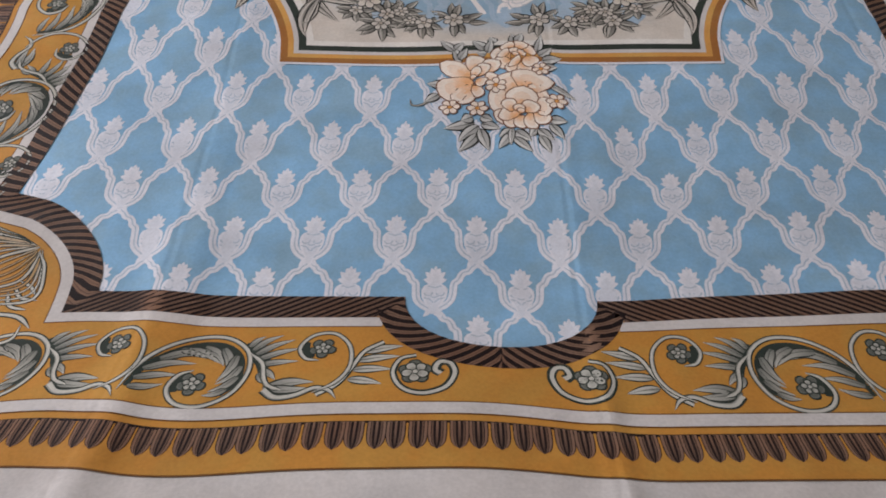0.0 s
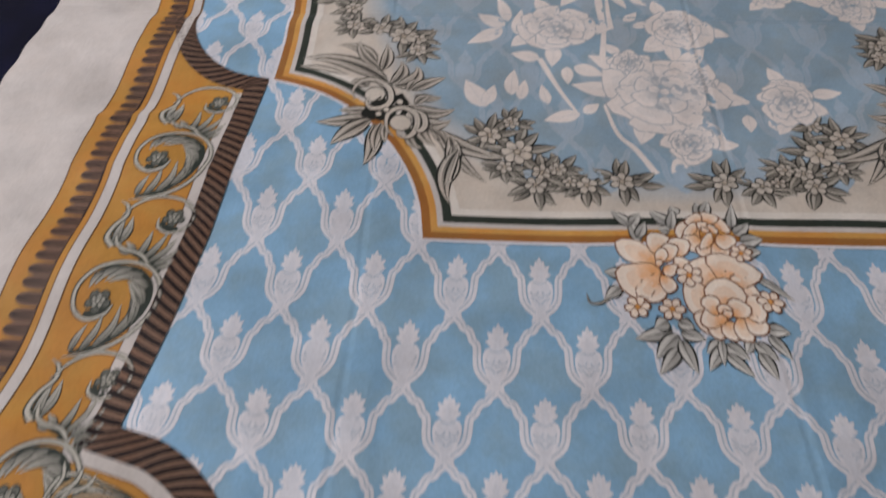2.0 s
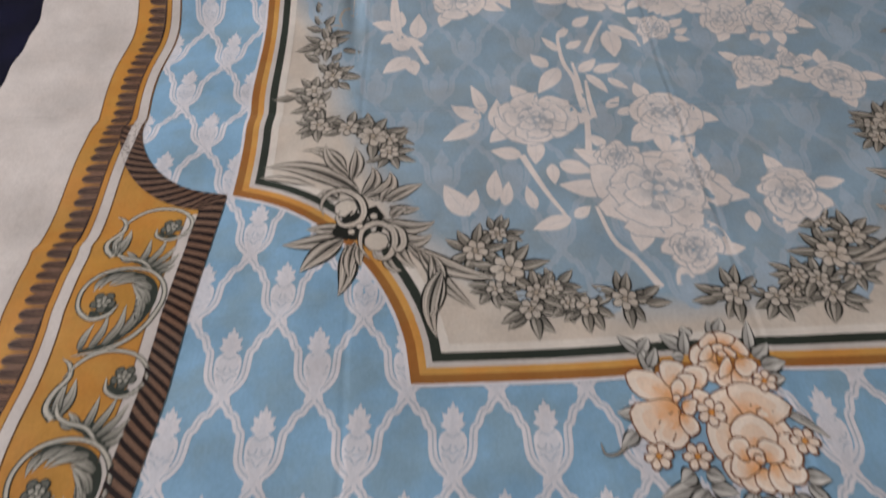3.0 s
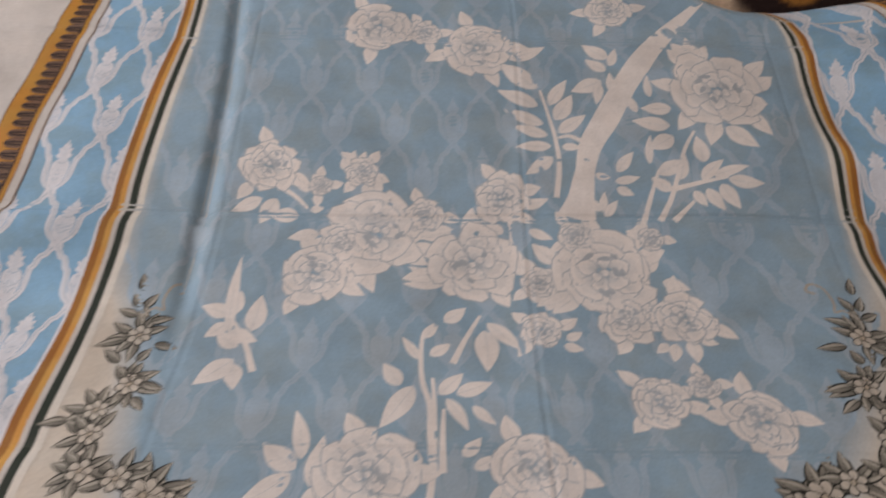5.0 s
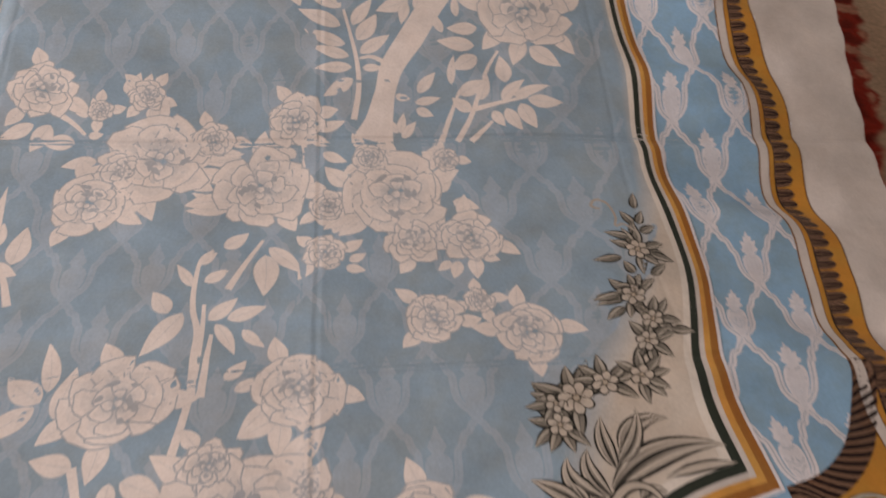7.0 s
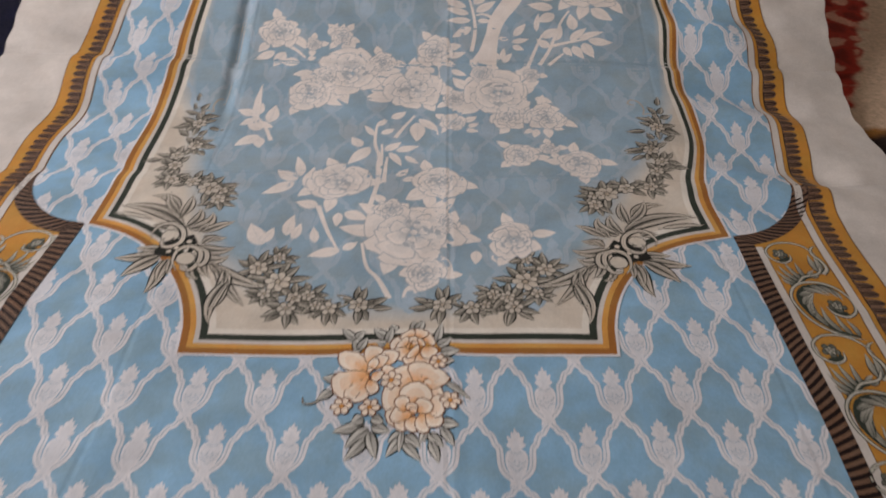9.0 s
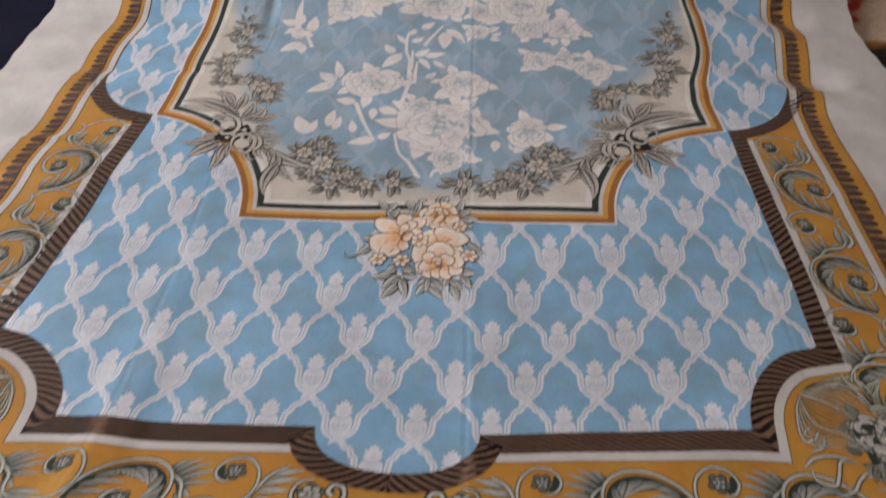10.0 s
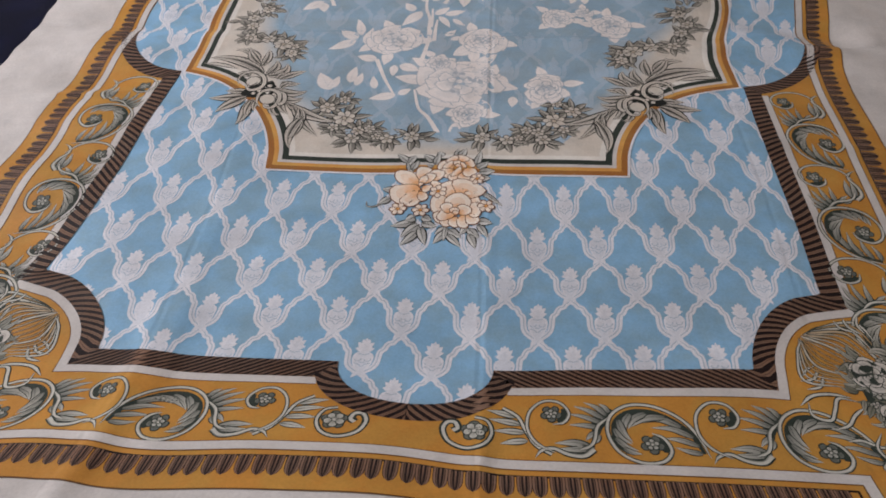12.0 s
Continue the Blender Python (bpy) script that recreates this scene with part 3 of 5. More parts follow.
# row of pointed teeth
def teeth():
    base = resample(offset(EDGE, 0.0165), 0.002, False)
    length = np.concatenate(([0], np.cumsum(np.hypot(*np.diff(base, axis=0).T))))
    s = Sheet(5)
    band(s, EDGE, 0.0160, 0.0180, UMBER)
    s.lay("teeth_base_line", cloth)
    a = 0.0065
    while a < length[-1]:
        i = int(np.searchsorted(length, a))
        d = base[min(i + 1, len(base) - 1)] - base[max(i - 2, 0)]
        d /= max(1e-9, np.hypot(*d))
        n = np.array((d[1], -d[0]))
        p = base[min(i, len(base) - 1)]
        if i + 7 < len(base) and i > 7:
            before, after = base[i] - base[i - 7], base[i + 7] - base[i]
            if np.dot(before, after) < 0.8 * np.hypot(*before) * np.hypot(*after):
                a += 0.0131
                continue
        away = np.abs(np.arange(len(base)) - i) > 9
        if np.hypot(*(base[away] - p - n * 0.021).T).min() < 0.0135:
            a += 0.0131
            continue
        s = Sheet(5.2)
        path = [p + n * q for q in (0.0, 0.006, 0.0115, 0.0158, 0.0188, 0.0210)]
        w = np.array([0.0062, 0.0064, 0.0062, 0.0054, 0.0036, 0.0002])
        pale = blend(UMBER, TAN, 0.95)
        s.stroke(path, w, [(-1, -0.90, UMBER), (-0.90, -0.62, pale), (-0.62, -0.54, UMBER), (-0.54, -0.38, blend(UMBER, TAN, 0.6)), (-0.38, -0.12, UMBER), (-0.12, 0.12, (pale, UMBER)), (0.12, 0.38, UMBER), (0.38, 0.54, blend(UMBER, TAN, 0.6)), (0.54, 0.62, UMBER), (0.62, 0.90, pale), (0.90, 1, UMBER)])
        s.lay("border_tooth", cloth)
        a += 0.0131


teeth()

# ---- scroll work of the border ----
def scroll_unit(place, name, label):
    """One repeat: a big acanthus spiral, a lily and a small spiral, each with a flower. place maps its (p, q) to the print."""
    fx, fy = 0.222, 0.234
    s = Sheet(5.2)
    blades = []

    def put(points, n=6):
        return np.array([place(*q) for q in curve(points, n)])

    def lv(p, q, angle, length, wide, bend=0.0, fill=SILVER):
        a = radians(angle)
        b = radians(angle + bend)
        mid = (p + math.cos(a) * length * 0.5, q + math.sin(a) * length * 0.5)
        tip = (mid[0] + math.cos(b) * length * 0.5, mid[1] + math.sin(b) * length * 0.5)
        path = np.array([place(*r) for r in curve([(p, q), mid, tip], 4)])
        w = wide * np.sin(np.pi * np.linspace(0.08, 1, len(path)) ** 0.7) + 0.0002
        blades.append(Sheet(5.9 + 0.07 * len(blades)))
        blades[-1].stroke(path, w, [(-1, -0.72, LEAF_DARK), (-0.72, 0.1, (blend(fill, GREEN, 0.7), fill)), (0.1, 0.25, (GREEN, blend(fill, GREEN, 0.5))), (0.25, 0.74, (blend(fill, GREEN, 0.8), blend(fill, GREEN, 0.05))), (0.74, 1, LEAF_DARK)])

    STEM = [(-1, -0.55, GREEN), (-0.55, 0.35, SILVER), (0.35, 0.65, blend(SILVER, GREEN, 0.5)), (0.65, 1, GREEN)]
    for wash, wide in (([(-0.194, 0.270), (-0.185, 0.264), (-0.178, 0.254), (-0.176, 0.243)], 0.0062), ([(-0.264, 0.226), (-0.257, 0.246), (-0.244, 0.260), (-0.226, 0.269), (-0.207, 0.268), (-0.194, 0.256), (-0.192, 0.236), (-0.200, 0.224)], 0.0034), ([(-0.226, 0.244), (-0.233, 0.236), (-0.232, 0.226)], 0.0045), ([(-0.143, 0.257), (-0.150, 0.262), (-0.149, 0.272)], 0.0035)):
        path = put(wash)
        s.stroke(path, wide * np.sin(np.linspace(0.5, 2.7, len(path))), [(-1, 1, GREEN)])
    # acanthus leaves inside and outside the big spiral
    for p, q, an, ln, wd, bd in ((-0.262, 0.226, 10, 0.022, 0.0032, 12), (-0.261, 0.234, 22, 0.030, 0.0034, -15), (-0.258, 0.243, 28, 0.036, 0.0036, -25), (-0.250, 0.254, 25, 0.038, 0.004, -40),
                                 (-0.238, 0.264, -5, 0.034, 0.0042, -30), (-0.222, 0.268, -30, 0.026, 0.004, -30), (-0.208, 0.267, -60, 0.024, 0.004, -25), (-0.197, 0.260, -100, 0.026, 0.004, -20), (-0.192, 0.250, -115, 0.022, 0.0036, -30), (-0.192, 0.240, -130, 0.022, 0.0034, -25), (-0.197, 0.229, -150, 0.016, 0.003, -20)):
        lv(p, q, an, ln, wd, bd)
    for p, q, an, ln, wd, bd in ((-0.190, 0.268, 62, 0.014, 0.0028, -25), (-0.187, 0.265, 48, 0.024, 0.003, -20), (-0.184, 0.261, 36, 0.029, 0.0032, -14), (-0.182, 0.256, 24, 0.031, 0.0032, -10), (-0.179, 0.251, 8, 0.026, 0.0032, -6), (-0.178, 0.246, -30, 0.016, 0.0032, -20), (-0.178, 0.243, -65, 0.014, 0.0034, 20)):
        lv(p, q, an, ln, wd, bd)
    s.level = 7.6
    # big spiral
    path = put([(-0.268, 0.222), (-0.262, 0.246), (-0.250, 0.264), (-0.230, 0.276), (-0.208, 0.277), (-0.191, 0.265), (-0.186, 0.245), (-0.193, 0.225), (-0.210, 0.2145), (-0.228, 0.2165), (-0.237, 0.228), (-0.233, 0.241), (-0.224, 0.246)])
    s.stroke(path, 0.0023 * np.minimum(1, np.minimum(np.linspace(0.15, 12, len(path)), np.linspace(9, 0.3, len(path)))), STEM)
    # stem to the lily
    path = put([(-0.188, 0.262), (-0.178, 0.252), (-0.174, 0.238), (-0.169, 0.230), (-0.160, 0.226)])
    s.stroke(path, 0.0022 * np.minimum(1, np.minimum(np.linspace(0.2, 6, len(path)), np.linspace(6, 0.3, len(path)))), STEM)
    path = put([(-0.172, 0.227), (-0.163, 0.2195), (-0.150, 0.2205), (-0.138, 0.2265), (-0.128, 0.224), (-0.122, 0.216)])
    s.stroke(path, np.linspace(0.0035, 0.0019, len(path)) * np.minimum(1, np.linspace(5, 0.1, len(path))), STEM)
    lv(-0.172, 0.227, 20, 0.034, 0.0052, -22)
    lv(-0.170, 0.228, -8, 0.030, 0.004, 10)
    # small spiral
    path = put([(-0.139, 0.222), (-0.124, 0.232), (-0.1165, 0.248), (-0.119, 0.268), (-0.131, 0.2805), (-0.146, 0.279), (-0.154, 0.267), (-0.149, 0.256), (-0.139, 0.2535)])
    s.stroke(path, 0.0020 * np.minimum(1, np.minimum(np.linspace(0.2, 8, len(path)), np.linspace(8, 0.3, len(path)))), STEM)
    for p, q, r in ((fx, fy, 0.0098), (0.138, 0.2655, 0.0092)):
        cx, cy = place(-p, q)
        blossom(s, cx, cy, r * 1.12, 5, blend(SILVER, GREEN, 0.75), GREEN, GREEN, GREEN, 56)
        blossom(s, cx, cy, r * 0.72, 5, SILVER, blend(SILVER, GREEN, 0.75), GREEN, SILVER, 20)
    whole = s.lay(name, cloth, label)
    for blade in blades:
        blade.lay("leaf", whole)
    return whole


def bottom_place(sign, shift):
    return lambda p, q: (sign * (p + shift + 0.0105), q)


def side_place(sign, shift):
    return lambda p, q: (sign * -(0.4945 - (q - 0.218) * 1.05 - (0.008 if sign > 0 else 0.0)), 0.905 + (p + shift) * 1.04)


for sign in (1, -1):
    for shift in (0.0, -0.147):
        scroll_unit(bottom_place(sign, shift), "acanthus_scroll", "grey-green acanthus scroll with small flowers")
    for shift in (0.0, -0.147, -0.294):
        scroll_unit(side_place(sign, shift), "acanthus_scroll", "grey-green acanthus scroll with small flowers")


def centre_scroll(sign):
    s = Sheet(5.2)
    k, slide = np.array((sign, 1)), np.array((0.0055, -0.004))
    path = curve([(-0.066, 0.262), (-0.077, 0.258), (-0.081, 0.244), (-0.074, 0.230), (-0.060, 0.225), (-0.045, 0.231), (-0.039, 0.244), (-0.042, 0.254), (-0.049, 0.255), (-0.052, 0.248), (-0.048, 0.244)], 6)
    path = (path + slide) * k
    s.stroke(path, np.linspace(0.0022, 0.0040, len(path)), [(-1, -0.35, GREEN), (-0.35, 0.55, SILVER), (0.55, 1, GREEN)])
    blossom(s, sign * -0.0605, 0.2415, 0.0125, 5, blend(SILVER, GREEN, 0.75), GREEN, GREEN, GREEN, 20)
    blossom(s, sign * -0.0605, 0.2415, 0.0104, 5, SILVER, blend(SILVER, GREEN, 0.55), GREEN, SILVER, 50)
    path = curve([(-0.131, 0.224), (-0.118, 0.234), (-0.110, 0.250), (-0.103, 0.266), (-0.090, 0.276)], 6)
    path = (path + slide) * k
    s.stroke(path, 0.0024, [(-1, -0.5, GREEN), (-0.5, 0.5, SILVER), (0.5, 1, GREEN)])
    whole = s.lay("centre_scroll", cloth, "small grey scroll with a five-petal flower")
    for p, q, an, ln in ((-0.112, 0.238, -2, 0.024), (-0.110, 0.247, 10, 0.028), (-0.107, 0.256, 18, 0.030), (-0.103, 0.265, 22, 0.028)):
        s = Sheet(5.2)
        leaf(s, sign * (p + 0.0055), q - 0.004, an if sign > 0 else 180 - an, ln, 0.0040, SILVER, GREEN, -18 * sign)
        s.lay("leaf", whole)


centre_scroll(1)
centre_scroll(-1)


def corner_bouquet(sign):
    """The dense grey posy that fills a corner of the border, with combed cone leaves and curls round it."""
    rng = random.Random(5)
    pale, grey, steel = (0.60, 0.57, 0.52), (0.16, 0.15, 0.13), (0.44, 0.52, 0.60)

    def f(u):
        return -sign * (u + 0.012)

    def flip(points):
        return (np.asarray(points, float) + (0.012, -0.003)) * (-sign, 1)

    def curl(s, points, w, tone=SILVER, n=7):
        p = flip(curve(points, n))
        s.stroke(p, w * np.minimum(1, np.minimum(np.linspace(0.15, 4, len(p)), np.linspace(4, 0.15, len(p)))), [(-1, -0.5, GREEN), (-0.5, 0.55, tone), (0.55, 1, GREEN)])
        s.level -= 0.06

    def lf(s, u, v, an, ln, wd, tone, bend):
        leaf(s, f(u), v, an if sign < 0 else 180 - an, ln, wd, fill=tone, dark=GREEN, bend=bend * -sign, line=0.12)
        s.level -= 0.08

    def cone(s, base, other, tip, strands, bulge):
        """A rolled leaf: strands that bow out from the line base to other and meet near the tip."""
        base, other, tip = np.array(base), np.array(other), np.array(tip)
        axis = tip - (base + other) / 2
        for i in range(strands):
            q = i / (strands - 1)
            start = base + (other - base) * q
            out = (other - base) * (q - 0.5) * bulge
            mid = start + (tip - start) * 0.5 + out
            near = start + (tip - start) * 0.85 + out * 0.55
            end = tip + (other - base) * (q - 0.5) * 0.12 + axis * rng.uniform(-0.06, 0.02)
            edge = i in (0, strands - 1)
            curl(s, [start, mid, near, end], 0.0019 if edge else rng.uniform(0.0010, 0.0024), blend(SILVER, (0.45, 0.27, 0.09), 0.0 if edge else rng.uniform(0.0, 0.9)))

    s = Sheet(8.6)
    cone(s, (0.436, 0.362), (0.386, 0.312), (0.362, 0.366), 17, 0.95)
    cone(s, (0.452, 0.262), (0.492, 0.290), (0.500, 0.236), 12, 0.9)
    cone(s, (0.500, 0.300), (0.480, 0.352), (0.526, 0.348), 11, 0.8)
    cone(s, (0.398, 0.262), (0.432, 0.250), (0.404, 0.216), 8, 0.8)
    s.lay("cone_leaves", cloth, "combed grey cone leaves round the posy")
    for path, w in (
        ([(0.426, 0.374), (0.415, 0.382), (0.412, 0.392)], 0.0020), ([(0.422, 0.376), (0.407, 0.380), (0.402, 0.388)], 0.0020), ([(0.428, 0.376), (0.424, 0.386), (0.427, 0.396)], 0.0018), ([(0.368, 0.330), (0.360, 0.318), (0.346, 0.314)], 0.0020), ([(0.371, 0.324), (0.364, 0.310), (0.350, 0.305)], 0.0020), ([(0.366, 0.334), (0.356, 0.328), (0.350, 0.320)], 0.0018),
        ([(0.392, 0.296), (0.376, 0.298), (0.368, 0.284), (0.360, 0.272), (0.346, 0.276), (0.346, 0.290)], 0.0024), ([(0.396, 0.290), (0.384, 0.280), (0.374, 0.268), (0.360, 0.262)], 0.0022), ([(0.388, 0.300), (0.370, 0.302), (0.352, 0.298), (0.338, 0.286)], 0.0024), ([(0.410, 0.250), (0.392, 0.246), (0.378, 0.252), (0.366, 0.250)], 0.0022), ([(0.412, 0.246), (0.398, 0.236), (0.384, 0.224), (0.396, 0.214), (0.404, 0.222)], 0.0024), ([(0.515, 0.30), (0.528, 0.288), (0.526, 0.268), (0.512, 0.262), (0.506, 0.274)], 0.0024), ([(0.500, 0.372), (0.520, 0.366), (0.532, 0.352)], 0.0022),
    ):
        s = Sheet(9.0)
        curl(s, path, w)
        s.lay("posy_curl", cloth, "curling grey tendril of the corner posy")
    s = Sheet(9.2)
    for q in ((0.462, 0.306), (0.440, 0.316), (0.448, 0.284), (0.474, 0.322), (0.425, 0.300)):
        disc(s, f(q[0]), q[1], 0.025, GREEN, GREEN)
        s.level -= 0.09
    for i in range(150):
        a = rng.uniform(0, 360)
        r = rng.uniform(0.022, 0.050)
        tone = blend((0.46, 0.45, 0.39), (0.16, 0.16, 0.12), rng.random() ** 1.3)
        lf(s, 0.450 + r * math.cos(radians(a)) * 1.1, 0.308 + r * math.sin(radians(a)), a + rng.uniform(-70, 70), rng.uniform(0.012, 0.026), rng.uniform(0.0024, 0.0046), tone, rng.uniform(-110, 110))
    s.level += 0.3
    for i in range(34):
        a = 360 * i / 34 * 1.618
        r = rng.uniform(0.016, 0.044)
        blossom(s, f(0.450 + r * 1.1 * math.cos(radians(a))), 0.308 + r * math.sin(radians(a)), rng.uniform(0.005, 0.008), 5, blend(pale, SILVER, rng.random()), grey, GREEN, blend(pale, grey, 0.4), rng.uniform(0, 70))
        s.level -= 0.33
    s.level = 14.5
    for u, v, r, tone, seed in ((0.468, 0.328, 0.017, steel, 2), (0.416, 0.325, 0.022, pale, 3), (0.446, 0.297, 0.018, pale, 6), (0.424, 0.274, 0.021, pale, 4), (0.490, 0.298, 0.017, pale, 7), (0.500, 0.333, 0.012, steel, 8), (0.448, 0.336, 0.010, pale, 9)):
        s.level = 14.5
        disc(s, f(u), v, r * 0.8, GREEN, GREEN)
        rose(s, f(u), v, r, tone, grey, GREEN, seed, ((1.0, 6), (0.74, 6), (0.5, 4), (0.28, 3)), 0.0008)
    s.lay("corner_bouquet", cloth, "dense grey and blue rose posy on gold")


corner_bouquet(1)
corner_bouquet(-1)

# ---- central medallion ----
s = Sheet(4)
s.polygon(MEDAL, CREAM)
s.lay("medallion_ground", cloth, "cream ground inside the medallion frame")
s = Sheet(5.5)
for d0, d1, tone in ((-0.003, 0.0, LACE), (0.0, 0.0075, (0.36, 0.16, 0.045)), (0.0075, 0.0135, (0.66, 0.36, 0.10)), (0.0135, 0.0185, WHITE), (0.0185, 0.0265, GREEN), (0.0265, 0.034, (0.76, 0.73, 0.68))):
    band(s, MEDAL, -d0, -d1, tone)
s.lay("medallion_frame", cloth, "ochre, white and dark green striped frame line")
HALF_HEART = [(0.0, 0.672), (0.05, 0.676), (0.094, 0.684), (0.139, 0.700), (0.172, 0.722), (0.198, 0.748), (0.220, 0.785), (0.240, 0.825), (0.262, 0.880), (0.280, 0.93), (0.298, 1.0), (0.318, 1.07), (0.342, 1.12), (0.350, 1.18), (0.350, 1.25), (0.351, TOP)]
HEART = both(HALF_HEART)
s = Sheet(5)
s.polygon(HEART, BLUE_MID)
s.lay("medallion_heart", cloth, "mottled grey-blue heart of the medallion")
# the blue fades out into the cream
s = Sheet(4.75)
for i in range(9):
    band(s, HEART, 0.0036 * i, 0.0036 * (i + 1), blend(BLUE_MID, CREAM, ((i + 0.6) / 9.2) ** 0.8), 0.006)
s.lay("fading_edge", cloth, "soft edge where blue dye fades into cream")


def heart_region(u, v):
    return inside(np.array([(u, v + 0.01)]), HEART)[0] and abs(u) < 0.33 and v < 1.56


lattice(blend(BLUE_MID, LACE, 0.19), blend(BLUE_MID, LACE, 0.14), 5.3, heart_region, "faint_lattice_motif", False)

# ---- white flowering tree inside the medallion ----
MIST = (0.85, 0.80, 0.78)
MIST_FOOT = (0.60, 0.61, 0.63)
MIST_LINE = (0.44, 0.49, 0.545)


def stem(s, points, w0, w1):
    p = curve(points, 6)
    s.stroke(p, np.linspace(w0, w1, len(p)), [(q / 4 - 1, q / 4 - 0.75, MIST) for q in range(8)] if w0 > 0.01 else [(-1, 1, MIST)])


def mist_leaf(s, x, y, an, ln, wd):
    leaf(s, x, y, an, ln, wd, MIST, MIST_FOOT, random.Random(int(x * 9999) + int(y * 7777)).uniform(-18, 18), 0.03, 0.03, 0.75, 0.35)


def white_rose(x, y, r, seed, leaves=5, name="white_rose"):
    s = Sheet(6.0)
    petals = []
    rng = random.Random(seed)
    leaves = max(3, int(leaves * 0.8))
    r *= 1.06
    turns = [360 * i / leaves + rng.uniform(-25, 25) for i in range(leaves)]
    rose(s, x, y, r, MIST, MIST_FOOT, MIST_LINE, seed, ((1.0, 8), (0.76, 7), (0.52, 5), (0.30, 3)), 0.0012, 0.40, petals, 0.13)
    for i in range(7):
        a = rng.uniform(0, 360)
        leaf(s, x + r * rng.uniform(0.12, 0.5) * math.cos(radians(a)), y + r * rng.uniform(0.12, 0.5) * math.sin(radians(a)), a + rng.uniform(60, 120), r * rng.uniform(0.14, 0.3), r * 0.05, MIST_LINE, MIST_LINE)
    whole = s.lay(name, cloth, "white rose printed on the blue heart", square=True)
    for piece in petals:
        piece.lay("petal", whole, square=True)
    for a in turns:
        s = Sheet(5.75)
        q = r * 0.75
        mist_leaf(s, x + q * math.cos(radians(a)), y + q * math.sin(radians(a)), a + rng.uniform(-20, 20), r * rng.uniform(0.38, 0.62) + 0.010, r * 0.11 + 0.0042)
        s.lay("leaf", whole, square=True)
    return whole


def stems():
    s = Sheet(5.85)
    p = curve([(0.110, 1.186), (0.117, 1.211), (0.125, 1.247), (0.135, 1.281), (0.158, 1.319), (0.184, 1.366), (0.209, 1.405), (0.237, 1.441), (0.306, 1.512)], 6)
    wide = np.interp(np.linspace(0, 8, len(p)), range(9), (0.0216, 0.0147, 0.0110, 0.0133, 0.0152, 0.0143, 0.0147, 0.0124, 0.004))
    s.stroke(p, wide, [(q / 4 - 1, q / 4 - 0.75, MIST) for q in range(8)])
    trunk = s.lay("tree_trunk", cloth, "white trunk of the printed tree", square=True)
    for points in (
        [(0.090, 1.212), (0.096, 1.250), (0.095, 1.285), (0.089, 1.320), (0.081, 1.358)],
        [(0.216, 1.222), (0.250, 1.231), (0.285, 1.239)],
        [(0.200, 1.184), (0.218, 1.215), (0.240, 1.271), (0.257, 1.300)],
        [(0.215, 1.184), (0.241, 1.208)],
        [(-0.041, 0.896), (-0.044, 0.932), (-0.045, 0.961), (-0.052, 0.987), (-0.054, 1.014), (-0.052, 1.043), (-0.042, 1.054)],
        [(-0.034, 0.896), (-0.034, 0.931), (-0.033, 0.958)],
        [(-0.025, 1.008), (-0.013, 1.036), (0.002, 1.065)],
        [(0.034, 1.201), (0.039, 1.169), (0.034, 1.138)],
        [(-0.214, 1.223), (-0.196, 1.211), (-0.181, 1.197)],
        [(0.180, 1.178), (0.195, 1.216), (0.208, 1.248)],
        [(-0.114, 0.842), (-0.097, 0.796), (-0.080, 0.760)],
        [(-0.013, 0.681), (-0.028, 0.712), (-0.043, 0.733), (-0.052, 0.773)],
        [(0.062, 0.780), (0.091, 0.781)],
        [(-0.204, 0.996), (-0.218, 1.030), (-0.239, 1.063)],
        [(-0.049, 0.836), (-0.042, 0.895), (-0.041, 0.955), (-0.043, 0.991)],
        [(0.13, 1.282), (0.112, 1.292), (0.098, 1.290)],
    ):
        s = Sheet(5.8)
        stem(s, points, 0.0034, 0.0016)
        s.lay("stem", trunk, square=True)
    for leaves in (FERN_FROND, TWIG_LEAVES, CROWN_LEAVES, ROSE_LEAVES, WEST_LEAVES, LOW_LEAVES, FOOT_LEAVES, SPRIG_LEAVES):
        for x, y, x1, y1, wide in leaves:
            s = Sheet(5.65)
            mist_leaf(s, x, y, math.degrees(math.atan2(y1 - y, x1 - x)), math.hypot(x1 - x, y1 - y) * 1.03, min(wide * 1.05, 0.3 * math.hypot(x1 - x, y1 - y)))
            s.lay("leaf", trunk, square=True)


# leaves of the printed tree: foot, tip, half width
FERN_FROND = (
    (0.078, 1.361, 0.033, 1.397, 0.0123), (0.077, 1.335, 0.031, 1.358, 0.0095), (0.082, 1.309, 0.036, 1.324, 0.0082), (0.086, 1.293, 0.046, 1.304, 0.0072), (0.089, 1.278, 0.049, 1.279, 0.0070), (0.090, 1.263, 0.059, 1.241, 0.0076), (0.091, 1.336, 0.111, 1.374, 0.0078), (0.096, 1.315, 0.121, 1.348, 0.0096), (0.099, 1.297, 0.131, 1.322, 0.0081), (0.101, 1.277, 0.123, 1.279, 0.0050), (0.046, 1.405, 0.092, 1.423, 0.0091), (0.170, 1.412, 0.138, 1.430, 0.0106), (0.165, 1.391, 0.140, 1.406, 0.0087), (0.157, 1.374, 0.121, 1.354, 0.0104), (0.154, 1.370, 0.148, 1.338, 0.0061), (0.166, 1.358, 0.171, 1.387, 0.0051), (0.170, 1.399, 0.183, 1.426, 0.0057),
)
